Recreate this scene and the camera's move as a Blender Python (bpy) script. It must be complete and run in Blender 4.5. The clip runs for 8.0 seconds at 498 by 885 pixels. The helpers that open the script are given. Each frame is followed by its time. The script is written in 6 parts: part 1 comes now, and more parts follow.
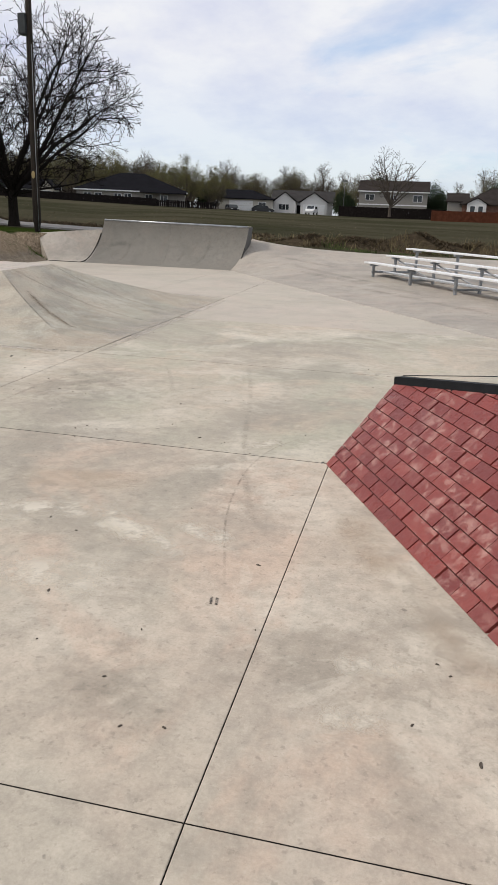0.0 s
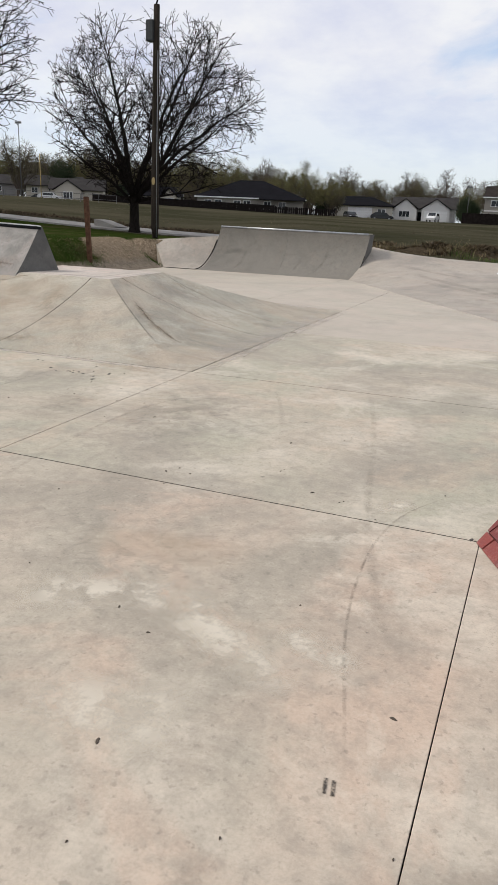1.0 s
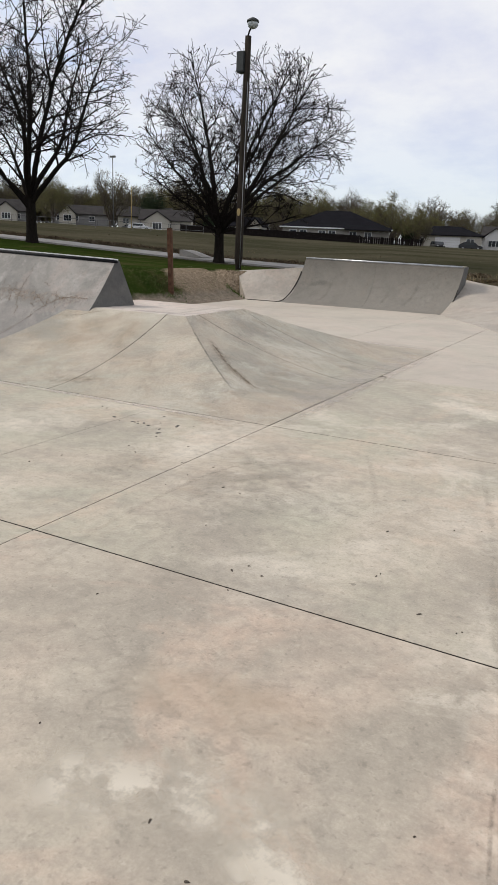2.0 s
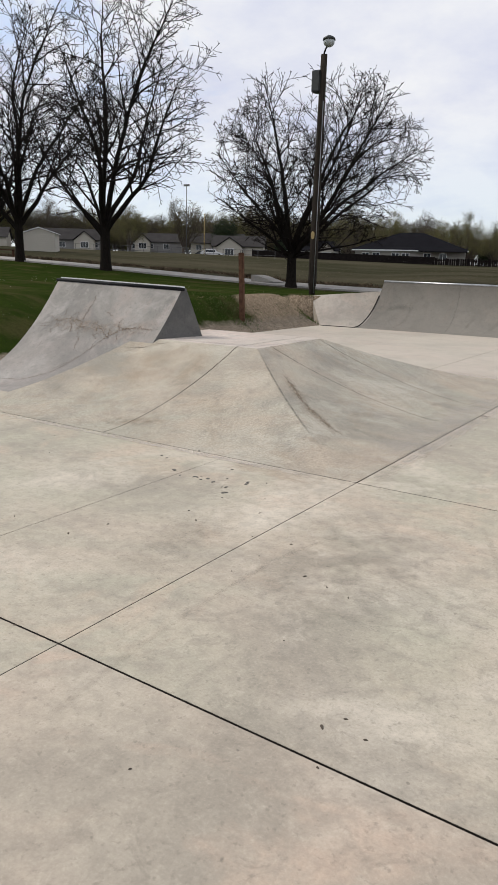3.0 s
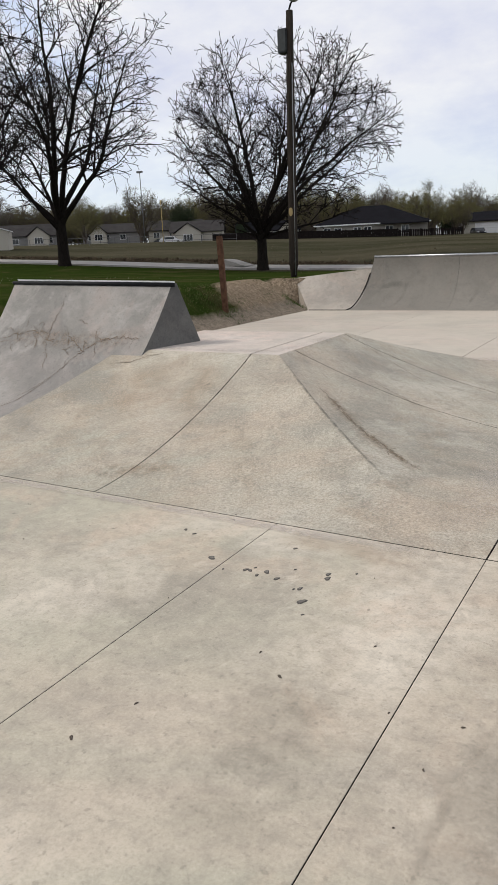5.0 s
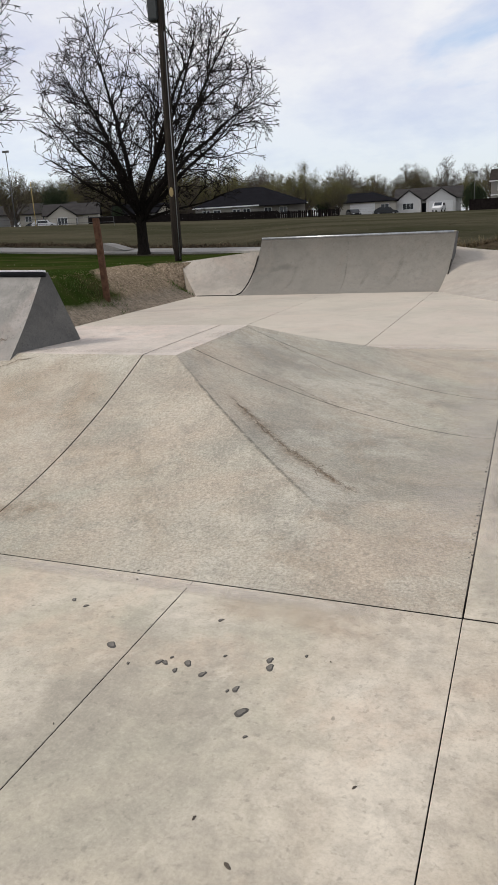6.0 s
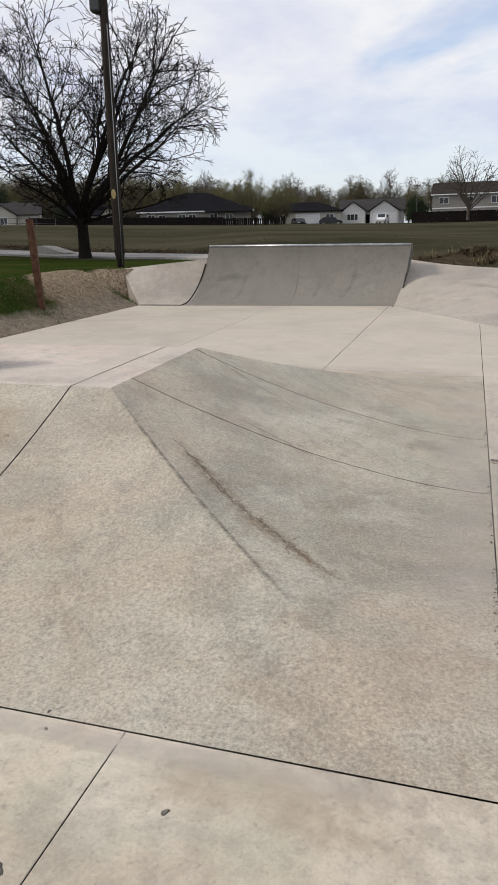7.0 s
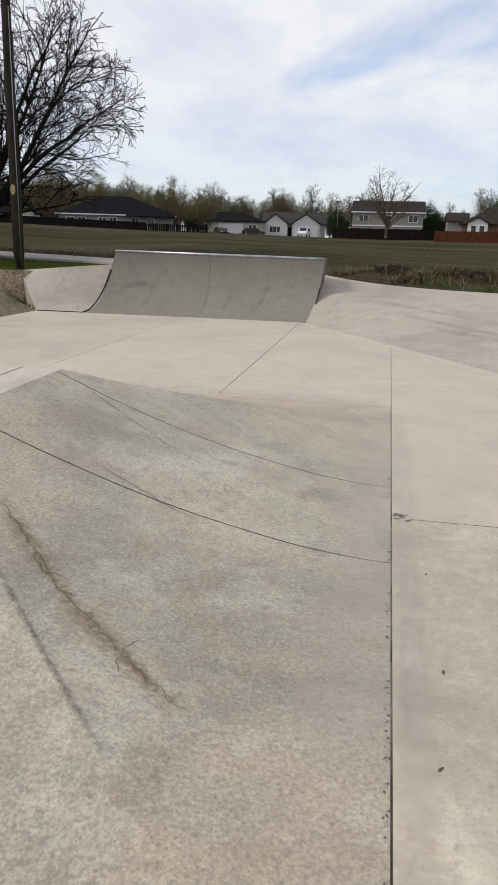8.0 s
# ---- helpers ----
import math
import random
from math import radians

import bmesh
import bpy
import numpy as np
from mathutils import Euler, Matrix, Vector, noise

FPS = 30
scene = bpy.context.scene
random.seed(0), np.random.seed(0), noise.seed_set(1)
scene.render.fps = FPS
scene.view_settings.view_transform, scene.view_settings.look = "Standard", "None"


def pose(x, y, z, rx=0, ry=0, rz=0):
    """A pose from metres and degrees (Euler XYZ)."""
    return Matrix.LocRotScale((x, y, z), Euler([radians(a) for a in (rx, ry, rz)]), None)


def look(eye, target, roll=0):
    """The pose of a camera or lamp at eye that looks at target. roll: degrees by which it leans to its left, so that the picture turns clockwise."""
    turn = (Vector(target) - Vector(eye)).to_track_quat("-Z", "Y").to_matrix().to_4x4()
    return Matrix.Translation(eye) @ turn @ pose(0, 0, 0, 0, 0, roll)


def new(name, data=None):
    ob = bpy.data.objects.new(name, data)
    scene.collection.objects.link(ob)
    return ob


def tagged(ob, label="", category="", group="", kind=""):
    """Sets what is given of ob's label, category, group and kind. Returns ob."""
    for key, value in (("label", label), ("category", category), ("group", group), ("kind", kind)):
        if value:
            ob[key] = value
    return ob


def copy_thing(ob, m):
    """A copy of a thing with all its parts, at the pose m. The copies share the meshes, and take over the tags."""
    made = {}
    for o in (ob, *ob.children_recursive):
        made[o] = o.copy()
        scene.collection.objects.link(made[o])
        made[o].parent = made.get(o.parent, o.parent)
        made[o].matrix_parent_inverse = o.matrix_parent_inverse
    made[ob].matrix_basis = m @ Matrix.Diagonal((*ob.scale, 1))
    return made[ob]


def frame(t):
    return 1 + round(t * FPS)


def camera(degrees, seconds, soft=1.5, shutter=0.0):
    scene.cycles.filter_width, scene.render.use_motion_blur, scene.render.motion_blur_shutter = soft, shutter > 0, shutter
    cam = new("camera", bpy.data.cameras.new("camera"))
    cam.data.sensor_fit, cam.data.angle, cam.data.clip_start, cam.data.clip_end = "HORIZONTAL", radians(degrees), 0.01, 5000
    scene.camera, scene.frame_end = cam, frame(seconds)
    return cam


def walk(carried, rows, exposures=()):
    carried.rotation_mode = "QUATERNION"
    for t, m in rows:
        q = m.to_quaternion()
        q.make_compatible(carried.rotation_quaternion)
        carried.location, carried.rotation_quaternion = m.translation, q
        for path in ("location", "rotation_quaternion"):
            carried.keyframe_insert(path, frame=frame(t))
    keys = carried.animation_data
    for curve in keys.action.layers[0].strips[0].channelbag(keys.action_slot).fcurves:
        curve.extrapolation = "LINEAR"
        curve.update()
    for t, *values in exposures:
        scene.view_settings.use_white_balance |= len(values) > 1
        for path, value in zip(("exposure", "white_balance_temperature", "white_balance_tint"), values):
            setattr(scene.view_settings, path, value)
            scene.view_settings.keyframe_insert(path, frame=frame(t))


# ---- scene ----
cam = camera(38.9, 8.0, soft=1.2)
PATH = [
    (0, (-0.367, 0.998, 1.544), (-0.76, 2.862, 0.936), 2.2),
    (0.5, (-0.53, 1.476, 1.532), (-1.092, 3.295, 0.917), 2.0),
    (1, (-0.697, 1.929, 1.532), (-1.379, 3.71, 0.93), 2.3),
    (1.5, (-0.888, 2.353, 1.563), (-1.683, 4.099, 0.996), 2.3),
    (1.7, (-0.977, 2.522, 1.575), (-1.810, 4.254, 1.02), 2.4),
    (2.8, (-1.545, 3.492, 1.594), (-2.588, 5.127, 1.105), 1.5),
    (3, (-1.696, 3.66, 1.583), (-2.768, 5.279, 1.103), 1.3),
    (3.5, (-2.048, 4.016, 1.579), (-3.183, 5.593, 1.104), 0.5),
    (4, (-2.422, 4.335, 1.584), (-3.576, 5.897, 1.104), -0.5),
    (4.2, (-2.566, 4.461, 1.585), (-3.715, 6.024, 1.1), -1.1),
    (5.5, (-3.459, 5.321, 1.606), (-4.315, 7.041, 1.05), -3.2),
    (6, (-3.682, 5.759, 1.591), (-4.402, 7.532, 1.009), -3.3),
    (6.5, (-3.908, 6.188, 1.59), (-4.544, 7.992, 1.005), -2.7),
    (7, (-4.077, 6.659, 1.608), (-4.648, 8.488, 1.036), -1.6),
    (7.5, (-4.094, 7.128, 1.623), (-4.627, 8.978, 1.081), -0.4),
    (8, (-3.994, 7.583, 1.6), (-4.347, 9.473, 1.049), 1.4),
]
walk(cam, [(t, look(eye, target, roll)) for t, eye, target, roll in PATH])

# ---- world and light ----
SUN_EL, SUN_AZ = radians(43), radians(-106)      # azimuth from +y towards +x
world = bpy.data.worlds.new("sky")
scene.world = world
world.use_nodes = True
wn, wl = world.node_tree.nodes, world.node_tree.links
wn.clear()


def wnode(kind, **kw):
    n = wn.new(kind)
    for k, v in kw.items():
        n.inputs[k].default_value = v
    return n


sky = wn.new("ShaderNodeTexSky")
sky.sky_type, sky.sun_disc = "NISHITA", False
sky.sun_elevation, sky.sun_rotation = SUN_EL, SUN_AZ
sky.air_density, sky.dust_density, sky.ozone_density = 1.0, 1.0, 1.5
coord = wn.new("ShaderNodeTexCoord")
sep = wn.new("ShaderNodeSeparateXYZ")
wl.new(coord.outputs["Generated"], sep.inputs[0])
# clouds as a layer at a fixed height: direction divided by its upward part
up = wn.new("ShaderNodeMath"); up.operation = "MAXIMUM"; up.inputs[1].default_value = 0.0
wl.new(sep.outputs["Z"], up.inputs[0])
lift = wn.new("ShaderNodeMath"); lift.operation = "ADD"; lift.inputs[1].default_value = 0.34
wl.new(up.outputs[0], lift.inputs[0])
dv = wn.new("ShaderNodeVectorMath"); dv.operation = "DIVIDE"
cmb = wn.new("ShaderNodeCombineXYZ")
for k in range(3):
    wl.new(lift.outputs[0], cmb.inputs[k])
wl.new(coord.outputs["Generated"], dv.inputs[0]); wl.new(cmb.outputs[0], dv.inputs[1])
cn = wnode("ShaderNodeTexNoise", Scale=1.6, Detail=7.0, Roughness=0.55, Distortion=0.35)
wl.new(dv.outputs[0], cn.inputs["Vector"])
cr = wn.new("ShaderNodeValToRGB")
cr.color_ramp.elements[0].position, cr.color_ramp.elements[1].position = 0.22, 0.43
wl.new(cn.outputs["Fac"], cr.inputs[0])
cn2 = wnode("ShaderNodeTexNoise", Scale=2.6, Detail=6.0, Roughness=0.6)
wl.new(dv.outputs[0], cn2.inputs["Vector"])
shade = wn.new("ShaderNodeValToRGB")
shade.color_ramp.elements[0].position, shade.color_ramp.elements[0].color = 0.32, (0.73, 0.765, 0.92, 1)
shade.color_ramp.elements[1].position, shade.color_ramp.elements[1].color = 0.60, (0.955, 0.965, 1.0, 1)
wl.new(cn2.outputs["Fac"], shade.inputs[0])
cl_gain = wn.new("ShaderNodeVectorMath"); cl_gain.operation = "SCALE"; cl_gain.inputs["Scale"].default_value = 8.8
wl.new(shade.outputs[0], cl_gain.inputs[0])
blue = wn.new("ShaderNodeVectorMath"); blue.operation = "SCALE"; blue.inputs["Scale"].default_value = 1.45
wl.new(sky.outputs[0], blue.inputs[0])
mixc = wn.new("ShaderNodeMix"); mixc.data_type = "RGBA"
thin = wn.new("ShaderNodeMapRange")
thin.inputs["From Min"].default_value, thin.inputs["From Max"].default_value = 0.02, 0.2
thin.inputs["To Min"].default_value, thin.inputs["To Max"].default_value = 0.62, 1.0
wl.new(up.outputs[0], thin.inputs["Value"])
cover = wn.new("ShaderNodeMath"); cover.operation = "MULTIPLY"
wl.new(cr.outputs[0], cover.inputs[0]); wl.new(thin.outputs[0], cover.inputs[1])
wl.new(cover.outputs[0], mixc.inputs["Factor"])
tint_ = wn.new("ShaderNodeVectorMath"); tint_.operation = "MULTIPLY"; tint_.inputs[1].default_value = (0.82, 0.97, 1.12)
wl.new(blue.outputs[0], tint_.inputs[0])
wl.new(tint_.outputs[0], mixc.inputs["A"]); wl.new(cl_gain.outputs[0], mixc.inputs["B"])
bg = wnode("ShaderNodeBackground", Strength=0.105)
out = wn.new("ShaderNodeOutputWorld")
wl.new(mixc.outputs["Result"], bg.inputs["Color"]); wl.new(bg.outputs[0], out.inputs[0])

sun_data = bpy.data.lights.new("sun", "SUN")
sun_data.energy, sun_data.angle, sun_data.color = 2.4, radians(11), (1.0, 0.92, 0.82)
sun = new("sun", sun_data)
sun.matrix_world = look((0, 0, 30), (-30 * math.sin(SUN_AZ) * math.cos(SUN_EL), -30 * math.cos(SUN_AZ) * math.cos(SUN_EL), 30 - 30 * math.sin(SUN_EL)))
scene.view_settings.exposure = 0.0

# ---- materials ----


class Mat:
    """A node material with a Principled shader; small helpers to chain nodes."""

    def __init__(self, name, rough=0.8, metal=0.0, spec=0.4):
        self.m = bpy.data.materials.new(name)
        self.m.use_nodes = True
        self.n, self.l = self.m.node_tree.nodes, self.m.node_tree.links
        self.b = self.n["Principled BSDF"]
        self.b.inputs["Roughness"].default_value = rough
        self.b.inputs["Metallic"].default_value = metal
        self.b.inputs["Specular IOR Level"].default_value = spec
        self.geo = self.n.new("ShaderNodeNewGeometry")
        self.pos = self.geo.outputs["Position"]

    def noise(self, scale, detail=5.0, rough=0.55, dist=0.0, stretch=None, local=False):
        t = self.n.new("ShaderNodeTexNoise")
        t.inputs["Scale"].default_value, t.inputs["Detail"].default_value = scale, detail
        t.inputs["Roughness"].default_value, t.inputs["Distortion"].default_value = rough, dist
        src = self.pos
        if local:
            src = self.n.new("ShaderNodeTexCoord").outputs["Object"]
        if stretch:
            mp = self.n.new("ShaderNodeMapping")
            mp.inputs["Scale"].default_value = stretch
            self.l.new(src, mp.inputs[0])
            src = mp.outputs[0]
        self.l.new(src, t.inputs["Vector"])
        return t.outputs["Fac"]

    def ramp(self, fac, stops):
        r = self.n.new("ShaderNodeValToRGB")
        e = r.color_ramp.elements
        while len(e) < len(stops):
            e.new(0.5)
        for k, (p, c) in enumerate(stops):
            e[k].position = p
            e[k].color = (*c, 1) if not isinstance(c, (int, float)) else (c, c, c, 1)
        self.l.new(fac, r.inputs[0])
        return r.outputs[0]

    def mix(self, fac, a, b, mode="MIX"):
        x = self.n.new("ShaderNodeMix")
        x.data_type, x.blend_type = "RGBA", mode
        for key, v in (("Factor", fac), ("A", a), ("B", b)):
            if isinstance(v, (int, float)):
                x.inputs[key].default_value = v if key == "Factor" else (v, v, v, 1)
            elif isinstance(v, tuple):
                x.inputs[key].default_value = (*v, 1)
            else:
                self.l.new(v, x.inputs[key])
        return x.outputs["Result"]

    def random(self, lo, hi):
        o = self.n.new("ShaderNodeObjectInfo")
        return self.ramp(o.outputs["Random"], [(0, lo), (1, hi)])

    def island(self, lo, hi):
        return self.ramp(self.geo.outputs["Random Per Island"], [(0, lo), (1, hi)])

    def colour(self, c):
        if isinstance(c, tuple):
            self.b.inputs["Base Color"].default_value = (*c, 1)
        else:
            self.l.new(c, self.b.inputs["Base Color"])
        return self

    def bump(self, fac, strength=0.3, dist=0.01):
        k = self.n.new("ShaderNodeBump")
        k.inputs["Strength"].default_value, k.inputs["Distance"].default_value = strength, dist
        self.l.new(fac, k.inputs["Height"])
        self.l.new(k.outputs[0], self.b.inputs["Normal"])
        return self

    def rough(self, fac, lo, hi):
        self.l.new(self.ramp(fac, [(0.3, lo), (0.7, hi)]), self.b.inputs["Roughness"])
        return self


def concrete(name, base, warm, pale, dark, blotch=0.9, grain=0.3, pits=0.5, mottle=0.2, smudge=0.75, grit=9.0, fleck=0.34, rust=0.0):
    """Weathered concrete: broad tints, pale laitance patches, grey smudges, mottling, grit and pits."""
    m = Mat(name, rough=0.75, spec=0.3)
    c = m.mix(m.ramp(m.noise(0.45, 6, 0.6, 1.0), [(0.42, 0.0), (0.58, 1.0)]), base, warm)
    smear = m.noise(0.62, 9, 0.62, 0.8)
    c = m.mix(m.ramp(smear, [(0.46, 0.0), (0.64, smudge)]), c, dark)
    where = m.ramp(m.noise(0.38, 3, 0.5, 0.8), [(0.42, 0.12), (0.58, 1.0)])
    pale_n = m.noise(1.1, 10, 0.62, 0.45)
    c = m.mix(m.mix(1.0, m.ramp(pale_n, [(0.47, 0.0), (0.66, blotch)]), where, "MULTIPLY"), c, pale)
    c = m.mix(m.ramp(m.noise(2.6, 10, 0.66, 0.3), [(0.50, 0.0), (0.70, 0.55 * smudge)]), c, tuple(v * 0.9 for v in dark))
    peach = m.mix(1.0, m.ramp(m.noise(0.8, 8, 0.6, 1.2), [(0.53, 0.0), (0.60, (0.2 if rust else 0.48) * blotch)]), m.ramp(m.noise(4.5, 6, 0.7), [(0.40, 0.35), (0.55, 1.0)]), "MULTIPLY")
    c = m.mix(peach, c, (warm[0] * 1.12, warm[1] * 1.02, warm[2] * 0.98))
    sheet = m.mix(1.0, m.ramp(m.noise(1.7, 12, 0.68, 0.6), [(0.54, 0.0), (0.60, 0.38 * blotch), (0.68, 0.2 * blotch)]), where, "MULTIPLY")
    c = m.mix(sheet, c, tuple(min(1.0, v * 1.06) for v in pale))
    scuff = m.mix(1.0, m.ramp(m.noise(6.0, 9, 0.72, 0.8), [(0.53, 0.0), (0.60, 0.5 * smudge)]), m.ramp(m.noise(0.55, 3, 0.5), [(0.48, 0.0), (0.6, 1.0)]), "MULTIPLY")
    c = m.mix(scuff, c, tuple(v * 0.82 for v in dark))
    if rust:
        c = m.mix(m.mix(1.0, m.ramp(m.noise(2.8, 9, 0.7, 0.4), [(0.50, 0.0), (0.60, rust)]), m.ramp(m.noise(0.7, 4, 0.5), [(0.42, 0.15), (0.56, 1.0)]), "MULTIPLY"), c, (0.315, 0.245, 0.165))
    mid = m.noise(grit, 8, 0.7, 0.3)
    c = m.mix(m.ramp(mid, [(0.38, mottle), (0.54, 0.0)]), c, tuple(v * 0.72 for v in dark))
    c = m.mix(m.ramp(mid, [(0.56, 0.0), (0.72, mottle)]), c, tuple(min(1.0, v * 1.12) for v in pale))
    fine = m.noise(75, 8, 0.75)
    c = m.mix(m.ramp(fine, [(0.36, 0.5 * grain), (0.52, 0.0)]), c, tuple(v * 0.5 for v in dark))
    c = m.mix(m.ramp(fine, [(0.54, 0.0), (0.70, 0.5 * grain)]), c, tuple(min(1.0, v * 1.2) for v in pale))
    c = m.mix(m.ramp(m.noise(31, 4, 0.6), [(0.33, fleck), (0.41, 0.0)]), c, tuple(v * 0.55 for v in dark))
    c = m.mix(0.5, c, m.random(0.475, 0.525), "OVERLAY")
    c = m.mix(m.ramp(m.noise(15, 2, 0.5), [(0.215, pits), (0.25, 0.0)]), c, (0.10, 0.09, 0.075))
    m.colour(c).rough(mid, 0.62, 0.85)
    b1 = m.n.new("ShaderNodeBump")
    b1.inputs["Strength"].default_value, b1.inputs["Distance"].default_value = 0.35 * grain + 0.1, 0.028 if grain > 0.8 else 0.012
    m.l.new(mid, b1.inputs["Height"])
    b2 = m.n.new("ShaderNodeBump")
    b2.inputs["Strength"].default_value, b2.inputs["Distance"].default_value = grain, 0.003
    m.l.new(fine, b2.inputs["Height"]), m.l.new(b1.outputs[0], b2.inputs["Normal"])
    m.l.new(b2.outputs[0], m.b.inputs["Normal"])
    return m.m


M_FLOOR = concrete("concrete_flatwork", (0.41, 0.386, 0.302), (0.452, 0.394, 0.314), (0.585, 0.53, 0.44), (0.275, 0.25, 0.207), grain=0.42, mottle=0.28, blotch=0.95, smudge=0.72, grit=13, fleck=0.32)
M_FLOORPEACH = concrete("blotched_peach_concrete", (0.427, 0.380, 0.306), (0.478, 0.394, 0.315), (0.62, 0.56, 0.465), (0.27, 0.24, 0.197), grain=0.32, mottle=0.26, blotch=1.0, smudge=0.7, grit=13, fleck=0.32)
M_FLOORCALM = concrete("smooth_trowelled_concrete", (0.425, 0.384, 0.318), (0.445, 0.39, 0.33), (0.50, 0.455, 0.385), (0.33, 0.30, 0.255), blotch=0.45, grain=0.2, mottle=0.12, smudge=0.55, fleck=0.2)
M_BANK = concrete("concrete_bank_finish", (0.345, 0.312, 0.265), (0.37, 0.325, 0.278), (0.43, 0.388, 0.335), (0.25, 0.228, 0.198), blotch=0.6, grain=0.25, mottle=0.16, smudge=0.8, fleck=0.2)
M_PYR = concrete("concrete_pyramid", (0.412, 0.388, 0.313), (0.462, 0.388, 0.302), (0.55, 0.515, 0.43), (0.255, 0.238, 0.198), grain=1.0, mottle=0.36, blotch=1.0, grit=46, smudge=0.85, fleck=0.32, rust=0.32)
M_DECK = concrete("concrete_deck", (0.46, 0.41, 0.355), (0.495, 0.425, 0.375), (0.58, 0.52, 0.465), (0.31, 0.285, 0.25), grain=0.28)
M_RAMP = concrete("concrete_ramp", (0.188, 0.176, 0.152), (0.205, 0.188, 0.162), (0.26, 0.243, 0.212), (0.138, 0.130, 0.113), blotch=0.45, pits=0.3, smudge=0.6)
M_MINI = concrete("concrete_small_ramp", (0.238, 0.23, 0.208), (0.295, 0.268, 0.245), (0.40, 0.38, 0.355), (0.155, 0.15, 0.14), blotch=0.85, pits=0.4, mottle=0.22)
# ramp end faces: concrete darkened to hold the shade on those sides
M_ENDSHADE = concrete("shaded_end_concrete", (0.11, 0.107, 0.10), (0.125, 0.12, 0.11), (0.16, 0.155, 0.145), (0.065, 0.063, 0.06), blotch=0.4, grain=0.5, mottle=0.3)
M_PATH = concrete("concrete_path", (0.26, 0.248, 0.228), (0.28, 0.264, 0.24), (0.38, 0.36, 0.33), (0.25, 0.24, 0.22))
M_JOINT = Mat("joint_dirt", 0.95).colour((0.024, 0.020, 0.016)).m


def plain(name, c, rough=0.6, metal=0.0, var=0.25, scale=6.0, bump=0.15, spec=0.4):
    m = Mat(name, rough, metal, spec)
    n1, n2 = m.noise(scale, 5), m.noise(scale * 9, 4)
    col = m.mix(m.ramp(n1, [(0.35, 0.0), (0.7, 1.0)]), tuple(v * (1 - var) for v in c), tuple(min(1, v * (1 + var * 0.7)) for v in c))
    col = m.mix(m.ramp(n2, [(0.4, 0.25), (0.6, 0.0)]), col, tuple(v * 0.6 for v in c))
    m.colour(col).bump(n2, bump, 0.005)
    return m.m


def brick_mat():
    m = Mat("red_stamped_concrete", 0.42, spec=0.5)
    c = m.mix(m.random(0.0, 1.0), (0.150, 0.022, 0.018), (0.225, 0.040, 0.030))
    # pale worn flecks; whitish glints of the sheen are painted into this colour too
    worn = m.noise(15, 8, 0.7, 0.3)
    patch = m.noise(2.4, 3, 0.5)
    k = m.mix(1.0, m.ramp(worn, [(0.50, 0.0), (0.62, 0.5)]), m.ramp(patch, [(0.46, 0.0), (0.56, 1.0)]), "MULTIPLY")
    c = m.mix(k, c, (0.50, 0.30, 0.25))
    c = m.mix(m.ramp(m.noise(30, 4), [(0.3, 0.35), (0.5, 0.0)]), c, (0.13, 0.035, 0.03))
    m.colour(c).rough(worn, 0.42, 0.2).bump(worn, 0.8, 0.012)
    return m.m


M_BRICK = brick_mat()
M_MORTAR = plain("dark_red_joint", (0.09, 0.03, 0.027), 0.9)
M_BLACK = plain("black_painted_steel", (0.013, 0.014, 0.016), 0.7, 0.0, 0.3, spec=0.12)
M_STEEL = plain("worn_steel", (0.42, 0.43, 0.44), 0.38, 0.85, 0.3)
M_ALU = plain("weathered_aluminium", (0.78, 0.78, 0.78), 0.45, 0.3, 0.08)
M_GALV = plain("galvanised_frame", (0.30, 0.31, 0.32), 0.5, 0.6, 0.2)
M_WOODPOST = plain("brown_treated_wood", (0.105, 0.056, 0.035), 0.9, 0, 0.4, 12, spec=0.1)
M_WIRE = plain("dull_grey_wire", (0.10, 0.10, 0.10), 0.7, 0.0)
M_GREEN = plain("dark_green_cabinet", (0.035, 0.04, 0.04), 0.5, 0.2)
M_GLOBE = plain("frosted_lamp_glass", (0.42, 0.46, 0.47), 0.25, 0, 0.1)
M_TAG = plain("faded_tag_paint", (0.36, 0.27, 0.12), 0.7)
M_YELLOW = plain("yellow_paint", (0.38, 0.27, 0.08), 0.6)


def wood_mat():
    m = Mat("weathered_utility_wood", 0.95, spec=0.05)
    g = m.noise(6, 6, 0.7, 0.4, (6, 6, 0.35))
    c = m.ramp(g, [(0.3, (0.014, 0.012, 0.010)), (0.55, (0.034, 0.028, 0.023)), (0.75, (0.06, 0.051, 0.041))])
    m.colour(c).bump(g, 0.6, 0.01)
    return m.m


M_POLE = wood_mat()


def bark_mat(name, lo, hi):
    m = Mat(name, 0.95, spec=0.03)
    g = m.noise(7, 6, 0.7, 0.8, (3, 3, 0.6))
    m.colour(m.ramp(g, [(0.32, lo), (0.68, hi)])).bump(g, 0.8, 0.02)
    return m.m


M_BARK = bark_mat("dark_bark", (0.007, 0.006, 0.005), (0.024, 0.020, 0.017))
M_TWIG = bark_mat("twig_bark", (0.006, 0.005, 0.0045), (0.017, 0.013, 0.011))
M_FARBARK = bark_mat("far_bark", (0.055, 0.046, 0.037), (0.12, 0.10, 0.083))


